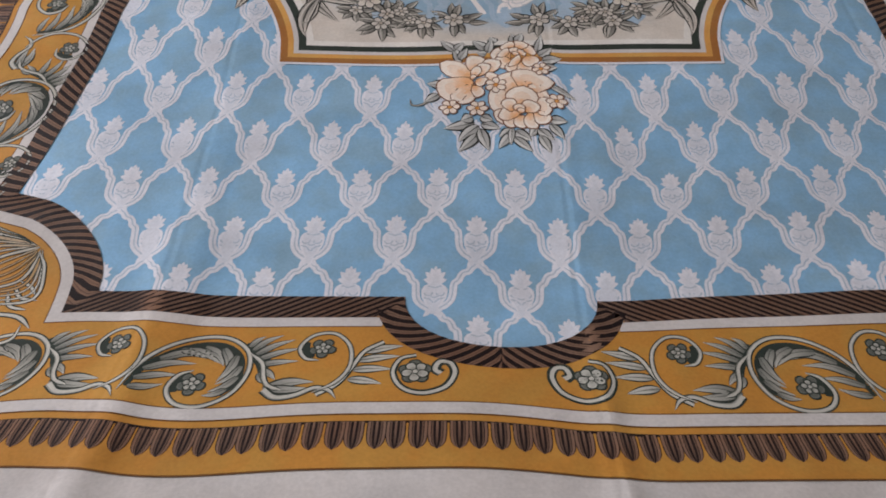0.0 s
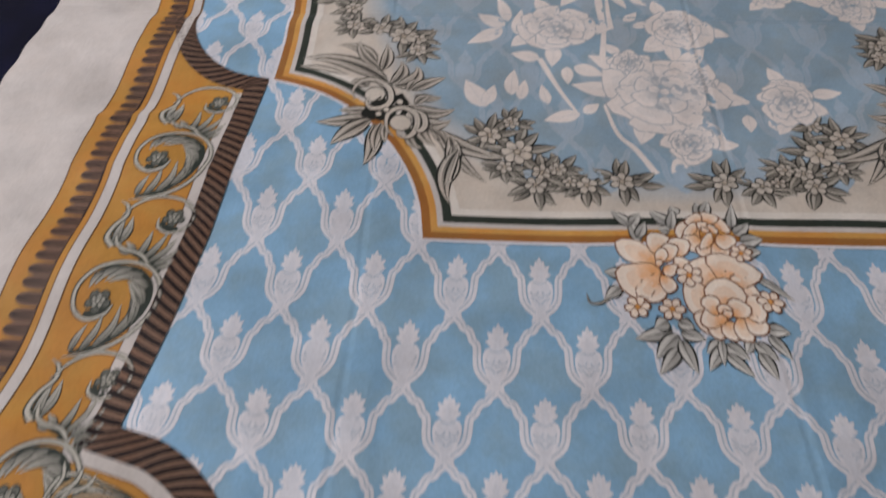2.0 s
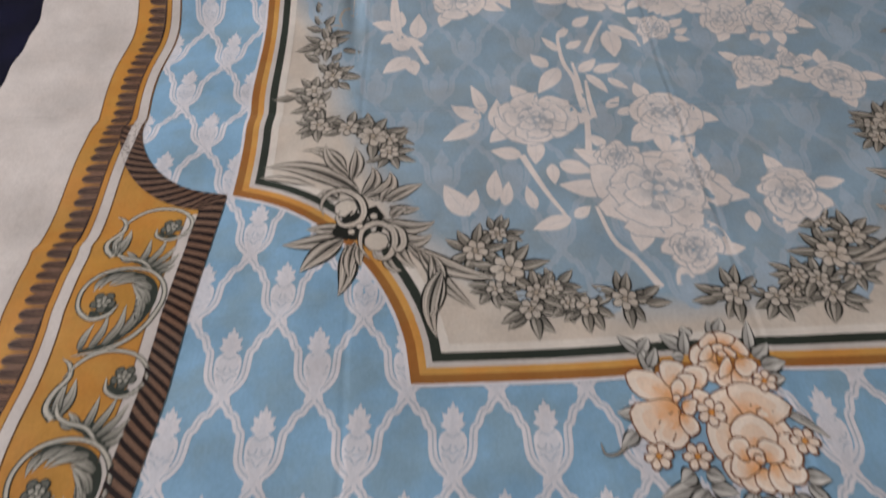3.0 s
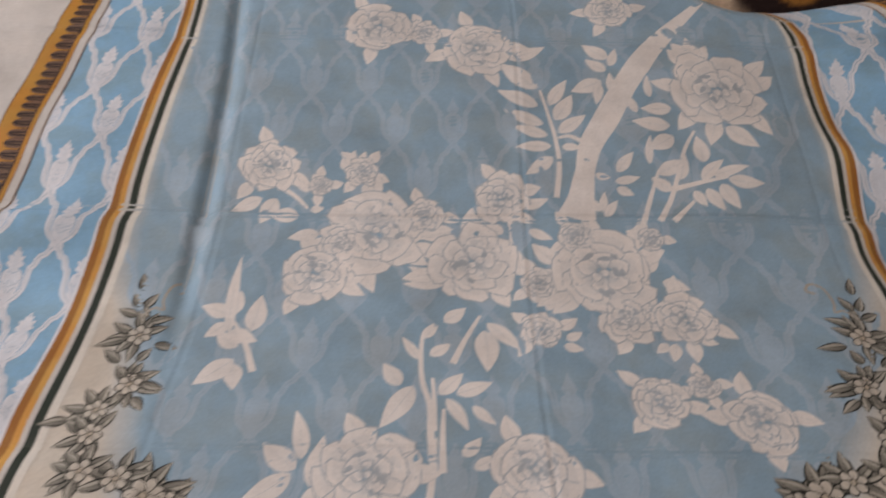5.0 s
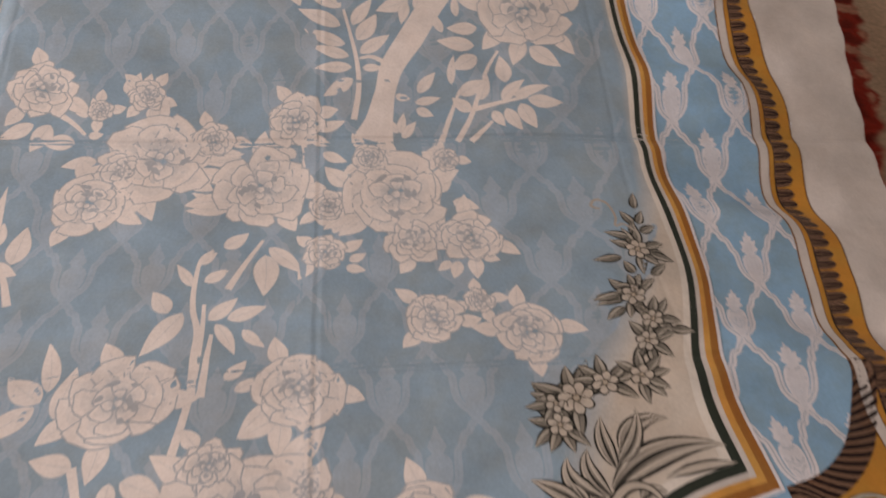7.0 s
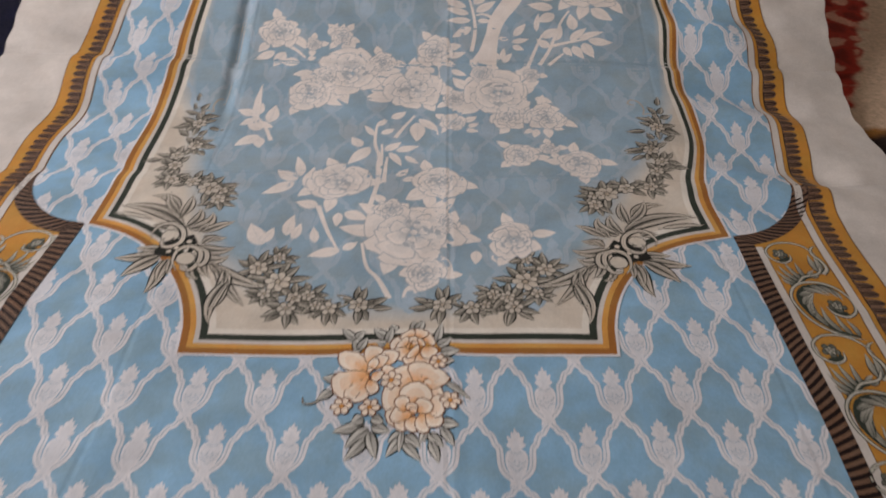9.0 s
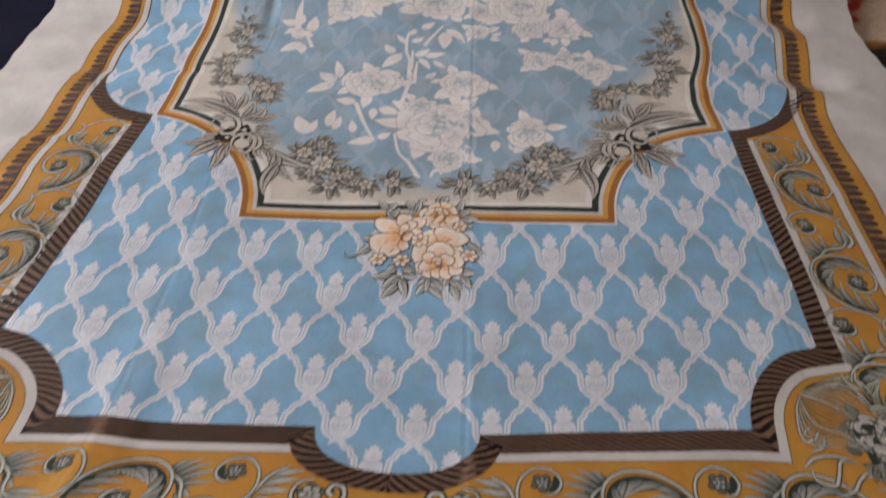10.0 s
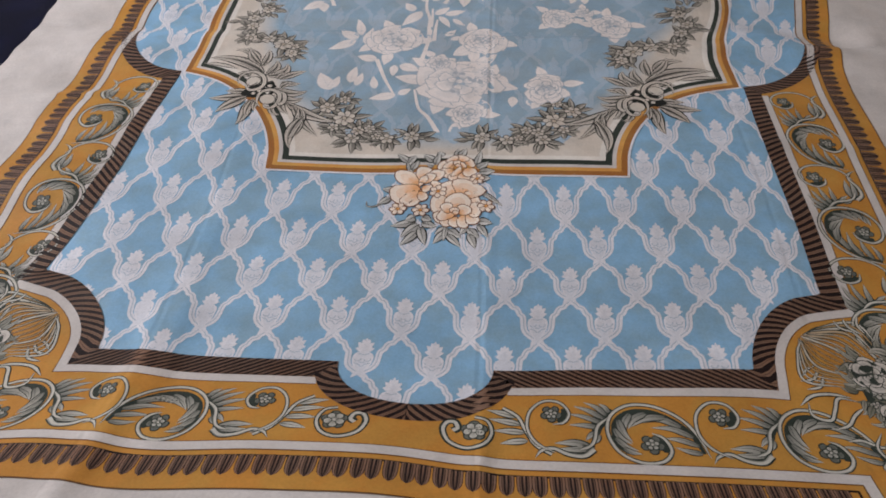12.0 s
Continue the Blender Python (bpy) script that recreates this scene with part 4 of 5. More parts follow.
TWIG_LEAVES = (
    (0.136, 1.242, 0.151, 1.236, 0.0054), (0.161, 1.245, 0.180, 1.271, 0.0064), (0.157, 1.233, 0.185, 1.236, 0.0050), (0.158, 1.225, 0.175, 1.215, 0.0056), (0.139, 1.195, 0.143, 1.219, 0.0045), (0.141, 1.189, 0.155, 1.209, 0.0050), (0.136, 1.195, 0.125, 1.214, 0.0043), (0.199, 1.255, 0.200, 1.293, 0.0045), (0.194, 1.326, 0.184, 1.354, 0.0054), (0.213, 1.350, 0.210, 1.384, 0.0047),
)
CROWN_LEAVES = (
    (0.284, 1.236, 0.322, 1.227, 0.0081), (0.269, 1.239, 0.308, 1.258, 0.0057), (0.254, 1.235, 0.279, 1.263, 0.0067), (0.260, 1.257, 0.262, 1.292, 0.0091), (0.230, 1.235, 0.243, 1.266, 0.0063), (0.207, 1.242, 0.239, 1.262, 0.0083), (0.219, 1.222, 0.197, 1.235, 0.0092), (0.243, 1.221, 0.252, 1.201, 0.0072), (0.258, 1.224, 0.269, 1.196, 0.0076), (0.275, 1.230, 0.287, 1.199, 0.0092), (0.236, 1.334, 0.201, 1.328, 0.0090), (0.230, 1.307, 0.188, 1.313, 0.0097), (0.231, 1.293, 0.204, 1.272, 0.0130), (0.296, 1.307, 0.326, 1.278, 0.0206), (0.272, 1.405, 0.257, 1.441, 0.0131), (0.265, 1.403, 0.245, 1.426, 0.0100), (0.275, 1.401, 0.300, 1.432, 0.0100),
)
ROSE_LEAVES = (
    (0.051, 1.200, 0.081, 1.207, 0.0061), (0.043, 1.191, 0.065, 1.180, 0.0059), (0.057, 1.171, 0.080, 1.158, 0.0060), (0.029, 1.167, 0.013, 1.183, 0.0069), (0.043, 1.124, 0.041, 1.153, 0.0065), (0.058, 1.079, 0.053, 1.111, 0.0061), (0.068, 1.070, 0.076, 1.091, 0.0047), (0.082, 1.036, 0.098, 1.042, 0.0051), (0.079, 1.029, 0.096, 1.023, 0.0052), (0.083, 1.129, 0.059, 1.152, 0.0129), (0.085, 1.113, 0.061, 1.117, 0.0100), (0.170, 1.119, 0.188, 1.135, 0.0081), (0.187, 1.106, 0.213, 1.099, 0.0089), (0.173, 1.075, 0.163, 1.100, 0.0105), (0.207, 1.044, 0.229, 1.054, 0.0056), (0.208, 1.038, 0.225, 1.035, 0.0059), (0.185, 1.033, 0.179, 1.013, 0.0061), (0.177, 1.033, 0.166, 1.021, 0.0053),
)
WEST_LEAVES = (
    (-0.232, 1.208, -0.261, 1.191, 0.0076), (-0.216, 1.208, -0.231, 1.178, 0.0117), (-0.190, 1.188, -0.221, 1.188, 0.0091), (-0.165, 1.165, -0.197, 1.163, 0.0072), (-0.178, 1.196, -0.164, 1.196, 0.0091), (-0.120, 1.137, -0.108, 1.092, 0.0106), (-0.075, 1.142, -0.050, 1.129, 0.0084), (-0.031, 1.106, -0.072, 1.098, 0.0062), (-0.036, 1.110, -0.070, 1.123, 0.0056), (-0.025, 1.169, -0.061, 1.166, 0.0091), (-0.144, 1.245, -0.149, 1.260, 0.0046), (-0.131, 1.248, -0.122, 1.268, 0.0054), (-0.140, 1.251, -0.136, 1.270, 0.0052), (-0.174, 1.223, -0.179, 1.239, 0.0046),
)
LOW_LEAVES = (
    (-0.051, 1.037, -0.041, 1.053, 0.0042), (-0.046, 1.017, -0.026, 1.030, 0.0058), (-0.056, 1.012, -0.070, 1.038, 0.0047), (-0.072, 0.982, -0.086, 1.007, 0.0079), (-0.060, 0.982, -0.083, 0.937, 0.0099), (-0.037, 0.973, -0.017, 0.997, 0.0071), (-0.022, 0.974, 0.009, 0.987, 0.0074), (-0.031, 0.969, -0.009, 0.940, 0.0057), (-0.008, 0.962, 0.008, 0.941, 0.0049), (-0.018, 0.912, -0.001, 0.928, 0.0057), (-0.009, 0.901, 0.013, 0.912, 0.0054), (0.005, 1.047, 0.012, 1.001, 0.0110), (0.008, 1.056, 0.041, 1.026, 0.0074), (-0.033, 1.057, -0.011, 1.072, 0.0072),
)
FOOT_LEAVES = (
    (-0.153, 0.894, -0.185, 0.861, 0.0096), (-0.150, 0.898, -0.181, 0.919, 0.0100), (-0.147, 0.907, -0.151, 0.954, 0.0067), (-0.137, 0.883, -0.130, 0.928, 0.0079), (-0.114, 0.842, -0.143, 0.849, 0.0086), (-0.169, 0.763, -0.193, 0.799, 0.0110), (-0.171, 0.766, -0.159, 0.794, 0.0065), (-0.144, 0.782, -0.146, 0.821, 0.0071), (-0.136, 0.776, -0.129, 0.805, 0.0057), (-0.108, 0.771, -0.114, 0.799, 0.0054), (-0.077, 0.760, -0.112, 0.747, 0.0081), (-0.073, 0.760, -0.059, 0.775, 0.0061), (-0.079, 0.829, -0.049, 0.819, 0.0093), (-0.086, 0.829, -0.087, 0.803, 0.0060), (0.029, 0.874, 0.027, 0.842, 0.0084), (0.018, 0.889, -0.001, 0.859, 0.0067), (0.086, 0.763, 0.086, 0.739, 0.0065), (0.106, 0.757, 0.114, 0.740, 0.0074),
)
SPRIG_LEAVES = (
    (-0.235, 1.040, -0.252, 1.131, 0.0057), (-0.239, 1.063, -0.266, 1.076, 0.0107), (-0.239, 1.063, -0.230, 1.091, 0.0075), (-0.239, 1.054, -0.255, 1.035, 0.0117), (-0.215, 1.044, -0.212, 1.087, 0.0097), (-0.235, 1.044, -0.209, 1.030, 0.0081), (-0.224, 1.025, -0.248, 1.040, 0.0118), (-0.224, 1.010, -0.252, 0.981, 0.0110), (-0.223, 1.005, -0.218, 0.976, 0.0081),
)

stems()
for x, y, r, seed, lv in (
    (0.010, 0.792, 0.058, 11, 8), (-0.020, 0.838, 0.022, 12, 3), (0.024, 0.722, 0.026, 13, 3), (0.050, 0.815, 0.018, 14, 5), (0.132, 0.783, 0.032, 15, 3), (0.040, 0.900, 0.036, 16, 4), (-0.093, 0.895, 0.040, 17, 6),
    (0.155, 0.968, 0.027, 18, 4), (0.238, 0.950, 0.032, 19, 5), (0.198, 0.985, 0.014, 20, 6), (0.200, 1.062, 0.030, 21, 6), (0.130, 1.118, 0.052, 22, 8), (0.145, 1.062, 0.030, 23, 3), (0.060, 1.046, 0.020, 24, 4),
    (-0.004, 1.130, 0.046, 25, 7), (0.028, 1.212, 0.030, 26, 4), (-0.105, 1.168, 0.050, 27, 6), (-0.165, 1.115, 0.036, 28, 4), (-0.055, 1.190, 0.022, 29, 3), (-0.140, 1.155, 0.026, 30, 3), (-0.230, 1.250, 0.034, 31, 4),
    (-0.125, 1.243, 0.018, 32, 7), (-0.170, 1.225, 0.012, 33, 6),
    (-0.119, 1.455, 0.040, 34, 4), (0.006, 1.425, 0.042, 35, 6), (-0.060, 1.450, 0.020, 36, 6), (0.297, 1.362, 0.056, 37, 9), (0.180, 1.495, 0.030, 38, 6), (0.105, 1.165, 0.018, 39, 2), (0.185, 1.160, 0.014, 40, 6), (0.062, 1.105, 0.018, 41, 4),
):
    white_rose(x, y, r, seed, lv)
# ---- grey garlands on the cream ----
INK = (0.014, 0.016, 0.014)
FERN = (0.50, 0.475, 0.42)
DOVE = (0.64, 0.595, 0.53)
DOVE_FOOT = (0.46, 0.42, 0.37)


def garland(sign):
    def flower(u, v, r, n, seed, out):
        s = Sheet(6.0)
        rng = random.Random(seed)
        blossom(s, sign * u, v, r, n, DOVE, DOVE_FOOT, INK, (0.5, 0.44, 0.36), rng.uniform(0, 60))
        whole = s.lay("garland_flower", cloth, "grey outlined garland flower with leaves")
        for i in range(7):
            a = out + (i - 3) * 40 + rng.uniform(-14, 14)
            an = a if sign > 0 else 180 - a
            s = Sheet(5.4 + 0.07 * i)
            leaf(s, sign * u + r * 0.5 * math.cos(radians(an)), v + r * 0.5 * math.sin(radians(an)), an, r * rng.uniform(1.1, 1.6) + 0.006, r * 0.2 + 0.0028, FERN, INK, rng.uniform(-20, 20), 0.16, 0.08, 0.7, 0.95, 0.7)
            s.lay("leaf", whole)

    for u, v, r, n, out in (
        (0.260, 0.876, 0.0165, 7, 150), (0.243, 0.852, 0.0115, 6, 200), (0.243, 0.872, 0.010, 5, 160), (0.285, 0.890, 0.0125, 6, 90), (0.316, 0.897, 0.0115, 5, 20), (0.322, 0.932, 0.0115, 6, 10), (0.326, 0.956, 0.0115, 6, 10),
        (0.308, 0.984, 0.0125, 6, 170), (0.317, 1.040, 0.0125, 6, 30), (0.309, 0.992, 0.006, 4, 160),
        (0.166, 0.726, 0.0125, 6, 60), (0.145, 0.744, 0.0095, 6, 90), (0.140, 0.705, 0.0165, 7, 100), (0.118, 0.680, 0.0105, 6, 90), (0.103, 0.684, 0.0095, 6, 90), (0.124, 0.664, 0.0115, 6, 270), (0.078, 0.664, 0.0110, 5, 280), (0.046, 0.669, 0.0125, 6, 150), (0.152, 0.686, 0.009, 5, 270), (0.093, 0.668, 0.008, 5, 270),
    ):
        flower(u, v, r, n, int(u * 1000 + v * 100), out)
    s = Sheet(5.3)
    for u, v, an, ln in ((0.318, 1.05, 85, 0.030), (0.326, 1.072, 60, 0.020), (0.322, 1.072, 120, 0.020), (0.328, 1.092, 75, 0.022), (0.325, 1.062, 20, 0.022), (0.312, 1.055, 160, 0.022), (0.328, 1.035, -20, 0.028), (0.300, 1.03, 190, 0.022), (0.310, 1.01, 120, 0.018), (0.325, 1.008, 40, 0.024), (0.297, 0.985, 200, 0.022), (0.300, 0.97, 230, 0.02), (0.345, 0.945, -10, 0.024), (0.03, 0.664, 180, 0.022), (0.03, 0.672, 150, 0.018)):
        leaf(s, sign * u, v, an if sign > 0 else 180 - an, ln, 0.0052, FERN, INK, 0, 0.16, 0.08, 0.7, 0.95, 0.7)
    tendril = curve([(0.322, 1.062), (0.312, 1.072), (0.303, 1.070), (0.306, 1.082), (0.302, 1.098), (0.293, 1.104), (0.288, 1.096), (0.294, 1.092)], 6) * (sign, 1)
    s.stroke(tendril, 0.0012, [(-1, 1, DOVE_FOOT)])
    s.lay("garland_leaves", cloth, "grey garland leaves and curling tendril")


FAN_LEAVES = ((0.2794, 0.7529, 0.3131, 0.7528, 0.0065, 0.0000), (0.2814, 0.7449, 0.3322, 0.7367, 0.0078, 10), (0.2813, 0.7409, 0.3134, 0.7069, 0.0093, -12), (0.2773, 0.7349, 0.2833, 0.6831, 0.0079, 20), (0.2702, 0.7369, 0.2713, 0.6990, 0.0056, -18), (0.2662, 0.7349, 0.2642, 0.7119, 0.0040, -10))
UPPER_LEAVES = ((0.2703, 0.7968, 0.3658, 0.8280, 0.0105, -30), (0.2856, 0.8249, 0.3347, 0.8536, 0.0072, -50), (0.2795, 0.8179, 0.3035, 0.8659, 0.0058, 30), (0.2774, 0.8139, 0.2783, 0.8569, 0.0067, -20), (0.2673, 0.7918, 0.2622, 0.8318, 0.0070, -45), (0.2622, 0.7898, 0.2441, 0.8287, 0.0086, -60), (0.2887, 0.7878, 0.3094, 0.7937, 0.0065, -30), (0.2481, 0.7837, 0.2391, 0.8026, 0.0043, 20), (0.2451, 0.7847, 0.2120, 0.8053, 0.0070, 12), (0.2411, 0.7787, 0.2140, 0.7783, 0.0055, -30))
LOWER_LEAVES = ((0.2461, 0.7627, 0.1990, 0.7641, 0.0080, -45), (0.2401, 0.7487, 0.2000, 0.7491, 0.0085, -60), (0.2331, 0.7416, 0.2142, 0.7105, 0.0057, -40), (0.2421, 0.7257, 0.2263, 0.7066, 0.0046, -60), (0.2241, 0.7335, 0.1521, 0.7003, 0.0085, -20), (0.2151, 0.7284, 0.1705, 0.6698, 0.0063, -12), (0.2041, 0.7223, 0.2147, 0.6737, 0.0078, 40), (0.2012, 0.7112, 0.2110, 0.6578, 0.0063, 25), (0.1952, 0.7062, 0.1992, 0.6417, 0.0076, -30), (0.2391, 0.7647, 0.2230, 0.7765, 0.0052, 40))
VOLUTES = ([(0.3010, 0.7688), (0.3042, 0.7828), (0.2970, 0.7968), (0.2826, 0.7989), (0.2683, 0.7868), (0.2642, 0.7698), (0.2703, 0.7589), (0.2824, 0.7569), (0.2886, 0.7659), (0.2856, 0.7739)], [(0.2572, 0.7179), (0.2652, 0.7319), (0.2642, 0.7508), (0.2511, 0.7588), (0.2381, 0.7507), (0.2361, 0.7337), (0.2422, 0.7207), (0.2522, 0.7208), (0.2552, 0.7298)], [(0.2411, 0.7587), (0.2311, 0.7506), (0.2281, 0.7366), (0.2331, 0.7286), (0.2381, 0.7337)], [(0.3680, 0.8189), (0.3408, 0.8153), (0.3115, 0.8057)])


def corner_acanthus(sign):
    s = Sheet(11.0)
    for path in VOLUTES:
        p = curve(path, 7) * (sign, 1)
        s.stroke(p, 0.0044 * np.minimum(1, np.minimum(np.linspace(0.1, 3, len(p)), np.linspace(3, 0.1, len(p)))), [(-1, -0.58, INK), (-0.58, -0.1, DOVE), (-0.1, 0.1, DOVE_FOOT), (0.1, 0.58, DOVE), (0.58, 1, INK)])
    for u, v, r in ((0.2552, 0.7668, 0.0045), (0.2743, 0.7489, 0.0040), (0.2672, 0.7549, 0.0040)):
        disc(s, sign * u, v, r, DOVE, INK)
    whole = s.lay("corner_acanthus", cloth, "grey acanthus ornament with dark outlines")
    s = Sheet(7.0)
    for u, v, r, tone in ((0.265, 0.757, 0.020, INK), (0.2810, 0.7770, 0.012, DOVE), (0.2520, 0.7380, 0.012, DOVE)):
        disc(s, sign * u, v, r, tone, INK, 0.12)
    s.stroke(curve([(0.2854, 0.7429), (0.2784, 0.7569), (0.2652, 0.7628), (0.2491, 0.7727)], 6) * (sign, 1), 0.0085, [(-1, 1, INK)])
    s.lay("dark_core", whole)
    level = 6.0
    for leaves in (FAN_LEAVES, UPPER_LEAVES, LOWER_LEAVES):
        for u, v, u1, v1, wd, bend in leaves:
            level = acanthus_leaf(whole, sign, u, v, u1, v1, wd, bend, level)


def acanthus_leaf(whole, sign, u, v, u1, v1, wd, bend, level):
    s = Sheet(level)
    an = math.degrees(math.atan2(v1 - v, u1 - u)) - bend * 0.6
    veined_leaf(s, sign * u, v, an if sign > 0 else 180 - an, math.hypot(u1 - u, v1 - v) * 1.06, wd * 1.08, DOVE, INK, bend * 1.15 * sign, 0.12)
    s.lay("leaf", whole)
    return level + 0.16


for sign in (1, -1):
    garland(sign)
    corner_acanthus(sign)


# ---- peach bouquet under the medallion ----
LOWER_SPRAY = ((-0.0235, 0.5150, -0.0502, 0.5067, 0.0077), (-0.0193, 0.5109, -0.0388, 0.4934, 0.0078), (-0.0200, 0.4999, -0.0343, 0.4773, 0.0067), (-0.0182, 0.5069, -0.0114, 0.4798, 0.0064), (-0.0174, 0.5129, -0.0003, 0.5085, 0.0070), (-0.0257, 0.5231, -0.0355, 0.5173, 0.0084), (-0.0177, 0.5229, -0.0075, 0.5166, 0.0067), (0.0118, 0.5062, 0.0011, 0.4954, 0.0062), (0.0120, 0.5012, -0.0005, 0.4825, 0.0058), (0.0139, 0.5041, 0.0282, 0.4928, 0.0070), (0.0131, 0.4961, 0.0286, 0.4798, 0.0057), (0.0118, 0.5082, 0.0104, 0.4872, 0.0036), (0.0347, 0.5107, 0.0291, 0.4978, 0.0051), (0.0358, 0.5076, 0.0472, 0.4944, 0.0064), (0.0370, 0.4996, 0.0466, 0.4805, 0.0055), (0.0464, 0.5194, 0.0614, 0.5192, 0.0070), (0.0466, 0.5144, 0.0590, 0.4982, 0.0053))
UPPER_SPRAY = ((0.0480, 0.5654, 0.0725, 0.5490, 0.0042), (0.0400, 0.6126, 0.0450, 0.6405, 0.0054), (0.0410, 0.6085, 0.0550, 0.6183, 0.0072), (0.0440, 0.6005, 0.0620, 0.6042, 0.0085), (0.0453, 0.5895, 0.0573, 0.5912, 0.0070), (0.0170, 0.6290, 0.0150, 0.6441, 0.0058), (0.0190, 0.6310, 0.0270, 0.6448, 0.0062), (-0.0030, 0.6295, -0.0080, 0.6386, 0.0064), (-0.0110, 0.6187, -0.0250, 0.6331, 0.0075), (-0.0110, 0.6137, -0.0070, 0.6346, 0.0056), (-0.0120, 0.6117, -0.0210, 0.6140, 0.0060), (-0.0390, 0.5994, -0.0460, 0.6236, 0.0056), (-0.0440, 0.6175, -0.0580, 0.6339, 0.0062), (-0.0440, 0.6195, -0.0360, 0.6303, 0.0063), (-0.0400, 0.6054, -0.0320, 0.6202, 0.0058), (-0.0390, 0.5984, -0.0450, 0.6036, 0.0058), (-0.0510, 0.5677, -0.0702, 0.5712, 0.0075), (-0.0597, 0.5560, -0.0714, 0.5453, 0.0064))
BROAD_ROSE = ((0.0176, 0.5450, -0.0113, 0.5417, 0.0191), (0.0184, 0.5530, 0.0065, 0.5843, 0.0162), (0.0233, 0.5569, 0.0395, 0.5836, 0.0239), (0.0266, 0.5478, 0.0473, 0.5554, 0.0177), (0.0121, 0.5292, -0.0025, 0.5165, 0.0126), (0.0122, 0.5272, 0.0108, 0.5072, 0.0092), (0.0192, 0.5250, 0.0218, 0.5069, 0.0087), (0.0281, 0.5288, 0.0308, 0.5058, 0.0076), (0.0340, 0.5317, 0.0446, 0.5135, 0.0090), (0.0289, 0.5358, 0.0509, 0.5373, 0.0135), (0.0174, 0.5210, 0.0030, 0.5334, 0.0143), (0.0191, 0.5290, 0.0241, 0.5629, 0.0178), (0.0231, 0.5289, 0.0358, 0.5416, 0.0107), (0.0122, 0.5282, 0.0076, 0.5473, 0.0081), (0.0182, 0.5280, 0.0198, 0.5390, 0.0071), (0.0192, 0.5260, 0.0220, 0.5339, 0.0048))
TOP_ROSE = ((0.0140, 0.6091, -0.0080, 0.6106, 0.0145), (0.0130, 0.6041, -0.0018, 0.5935, 0.0126), (0.0190, 0.6010, 0.0125, 0.5821, 0.0100), (0.0250, 0.6009, 0.0266, 0.5798, 0.0093), (0.0280, 0.6088, 0.0362, 0.5936, 0.0109), (0.0270, 0.6158, 0.0370, 0.6216, 0.0117), (0.0200, 0.6200, 0.0260, 0.6328, 0.0100), (0.0140, 0.6201, 0.0070, 0.6293, 0.0109), (0.0100, 0.6102, 0.0020, 0.6164, 0.0104), (0.0211, 0.5980, 0.0130, 0.6031, 0.0120), (0.0180, 0.6100, 0.0160, 0.6231, 0.0066), (0.0210, 0.6120, 0.0270, 0.6158, 0.0077), (0.0160, 0.6091, 0.0190, 0.6160, 0.0047))
LILY = ((-0.0253, 0.5771, -0.0590, 0.6009, 0.0129), (-0.0262, 0.5741, -0.0596, 0.5530, 0.0195), (-0.0250, 0.5671, -0.0422, 0.5415, 0.0134), (-0.0246, 0.5850, -0.0230, 0.6110, 0.0119), (-0.0135, 0.5828, -0.0030, 0.6045, 0.0109), (-0.0120, 0.5667, 0.0016, 0.5784, 0.0142), (-0.0214, 0.5790, -0.0120, 0.5987, 0.0084), (-0.0223, 0.5750, -0.0130, 0.5668, 0.0088), (-0.0250, 0.5671, -0.0175, 0.5489, 0.0073), (-0.0263, 0.5771, -0.0198, 0.5939, 0.0062), (-0.0282, 0.5741, -0.0235, 0.5820, 0.0036))


def bouquet():
    rng = random.Random(8)
    for i, row in enumerate(LOWER_SPRAY + UPPER_SPRAY):
        u, v, u1, v1, wide = row[:5]
        s = Sheet(5.4 + 0.05 * i)
        leaf(s, u, v, math.degrees(math.atan2(v1 - v, u1 - u)), math.hypot(u1 - u, v1 - v) * 1.08, wide * 0.92, (0.66, 0.66, 0.63), INK, rng.uniform(-14, 14), 0.13, 0.08, 0.7, 0.95, 0.5)
        s.lay("bouquet_leaf", cloth, "dark grey-green leaf of the bouquet")
    soft = blend(PEACH, ORANGE, 0.8)
    for name, label, petals, start in (("peach_rose", "cream and peach rose with fine brown outlines", TOP_ROSE, 7.6), ("peach_lily", "cream lily-shaped bloom shaded orange inside", LILY, 8.6), ("peach_rose", "broad cream and peach rose with fine brown outlines", BROAD_ROSE, 9.8)):
        whole = None
        for i, (u, v, u1, v1, wide) in enumerate(petals):
            s = Sheet(start + 0.07 * i)
            petal(s, u, v, math.degrees(math.atan2(v1 - v, u1 - u)), math.hypot(u1 - u, v1 - v), wide * 0.92, PEACH, soft, RUST, 0.0012, 0.06)
            if whole is None:
                whole = s.lay(name, cloth, label)
            else:
                s.lay("petal", whole)
    for u, v, r in ((-0.0481, 0.5367, 0.0100), (-0.0210, 0.5340, 0.0100), (-0.0030, 0.5655, 0.0105), (0.0423, 0.5885, 0.0090), (0.0547, 0.5433, 0.0095)):
        s = Sheet(11.4)
        blossom(s, u, v, r * 1.12, 6, PEACH, blend(PEACH, ORANGE, 0.3), RUST, ORANGE, rng.uniform(0, 60))
        s.lay("peach_blossom", cloth, "small six-petal peach blossom")
    s = Sheet(6)
    s.stroke(curve([(-0.0507, 0.5557), (-0.0645, 0.5501), (-0.0763, 0.5414), (-0.0853, 0.5416), (-0.0875, 0.5497)], 6), np.interp(np.linspace(0, 1, 25), (0, 0.5, 1), (0.0022, 0.0015, 0.0005)), [(-1, -0.5, INK), (-0.5, 0.5, FERN), (0.5, 1, INK)])
    s.lay("bouquet_tendril", cloth)


bouquet()

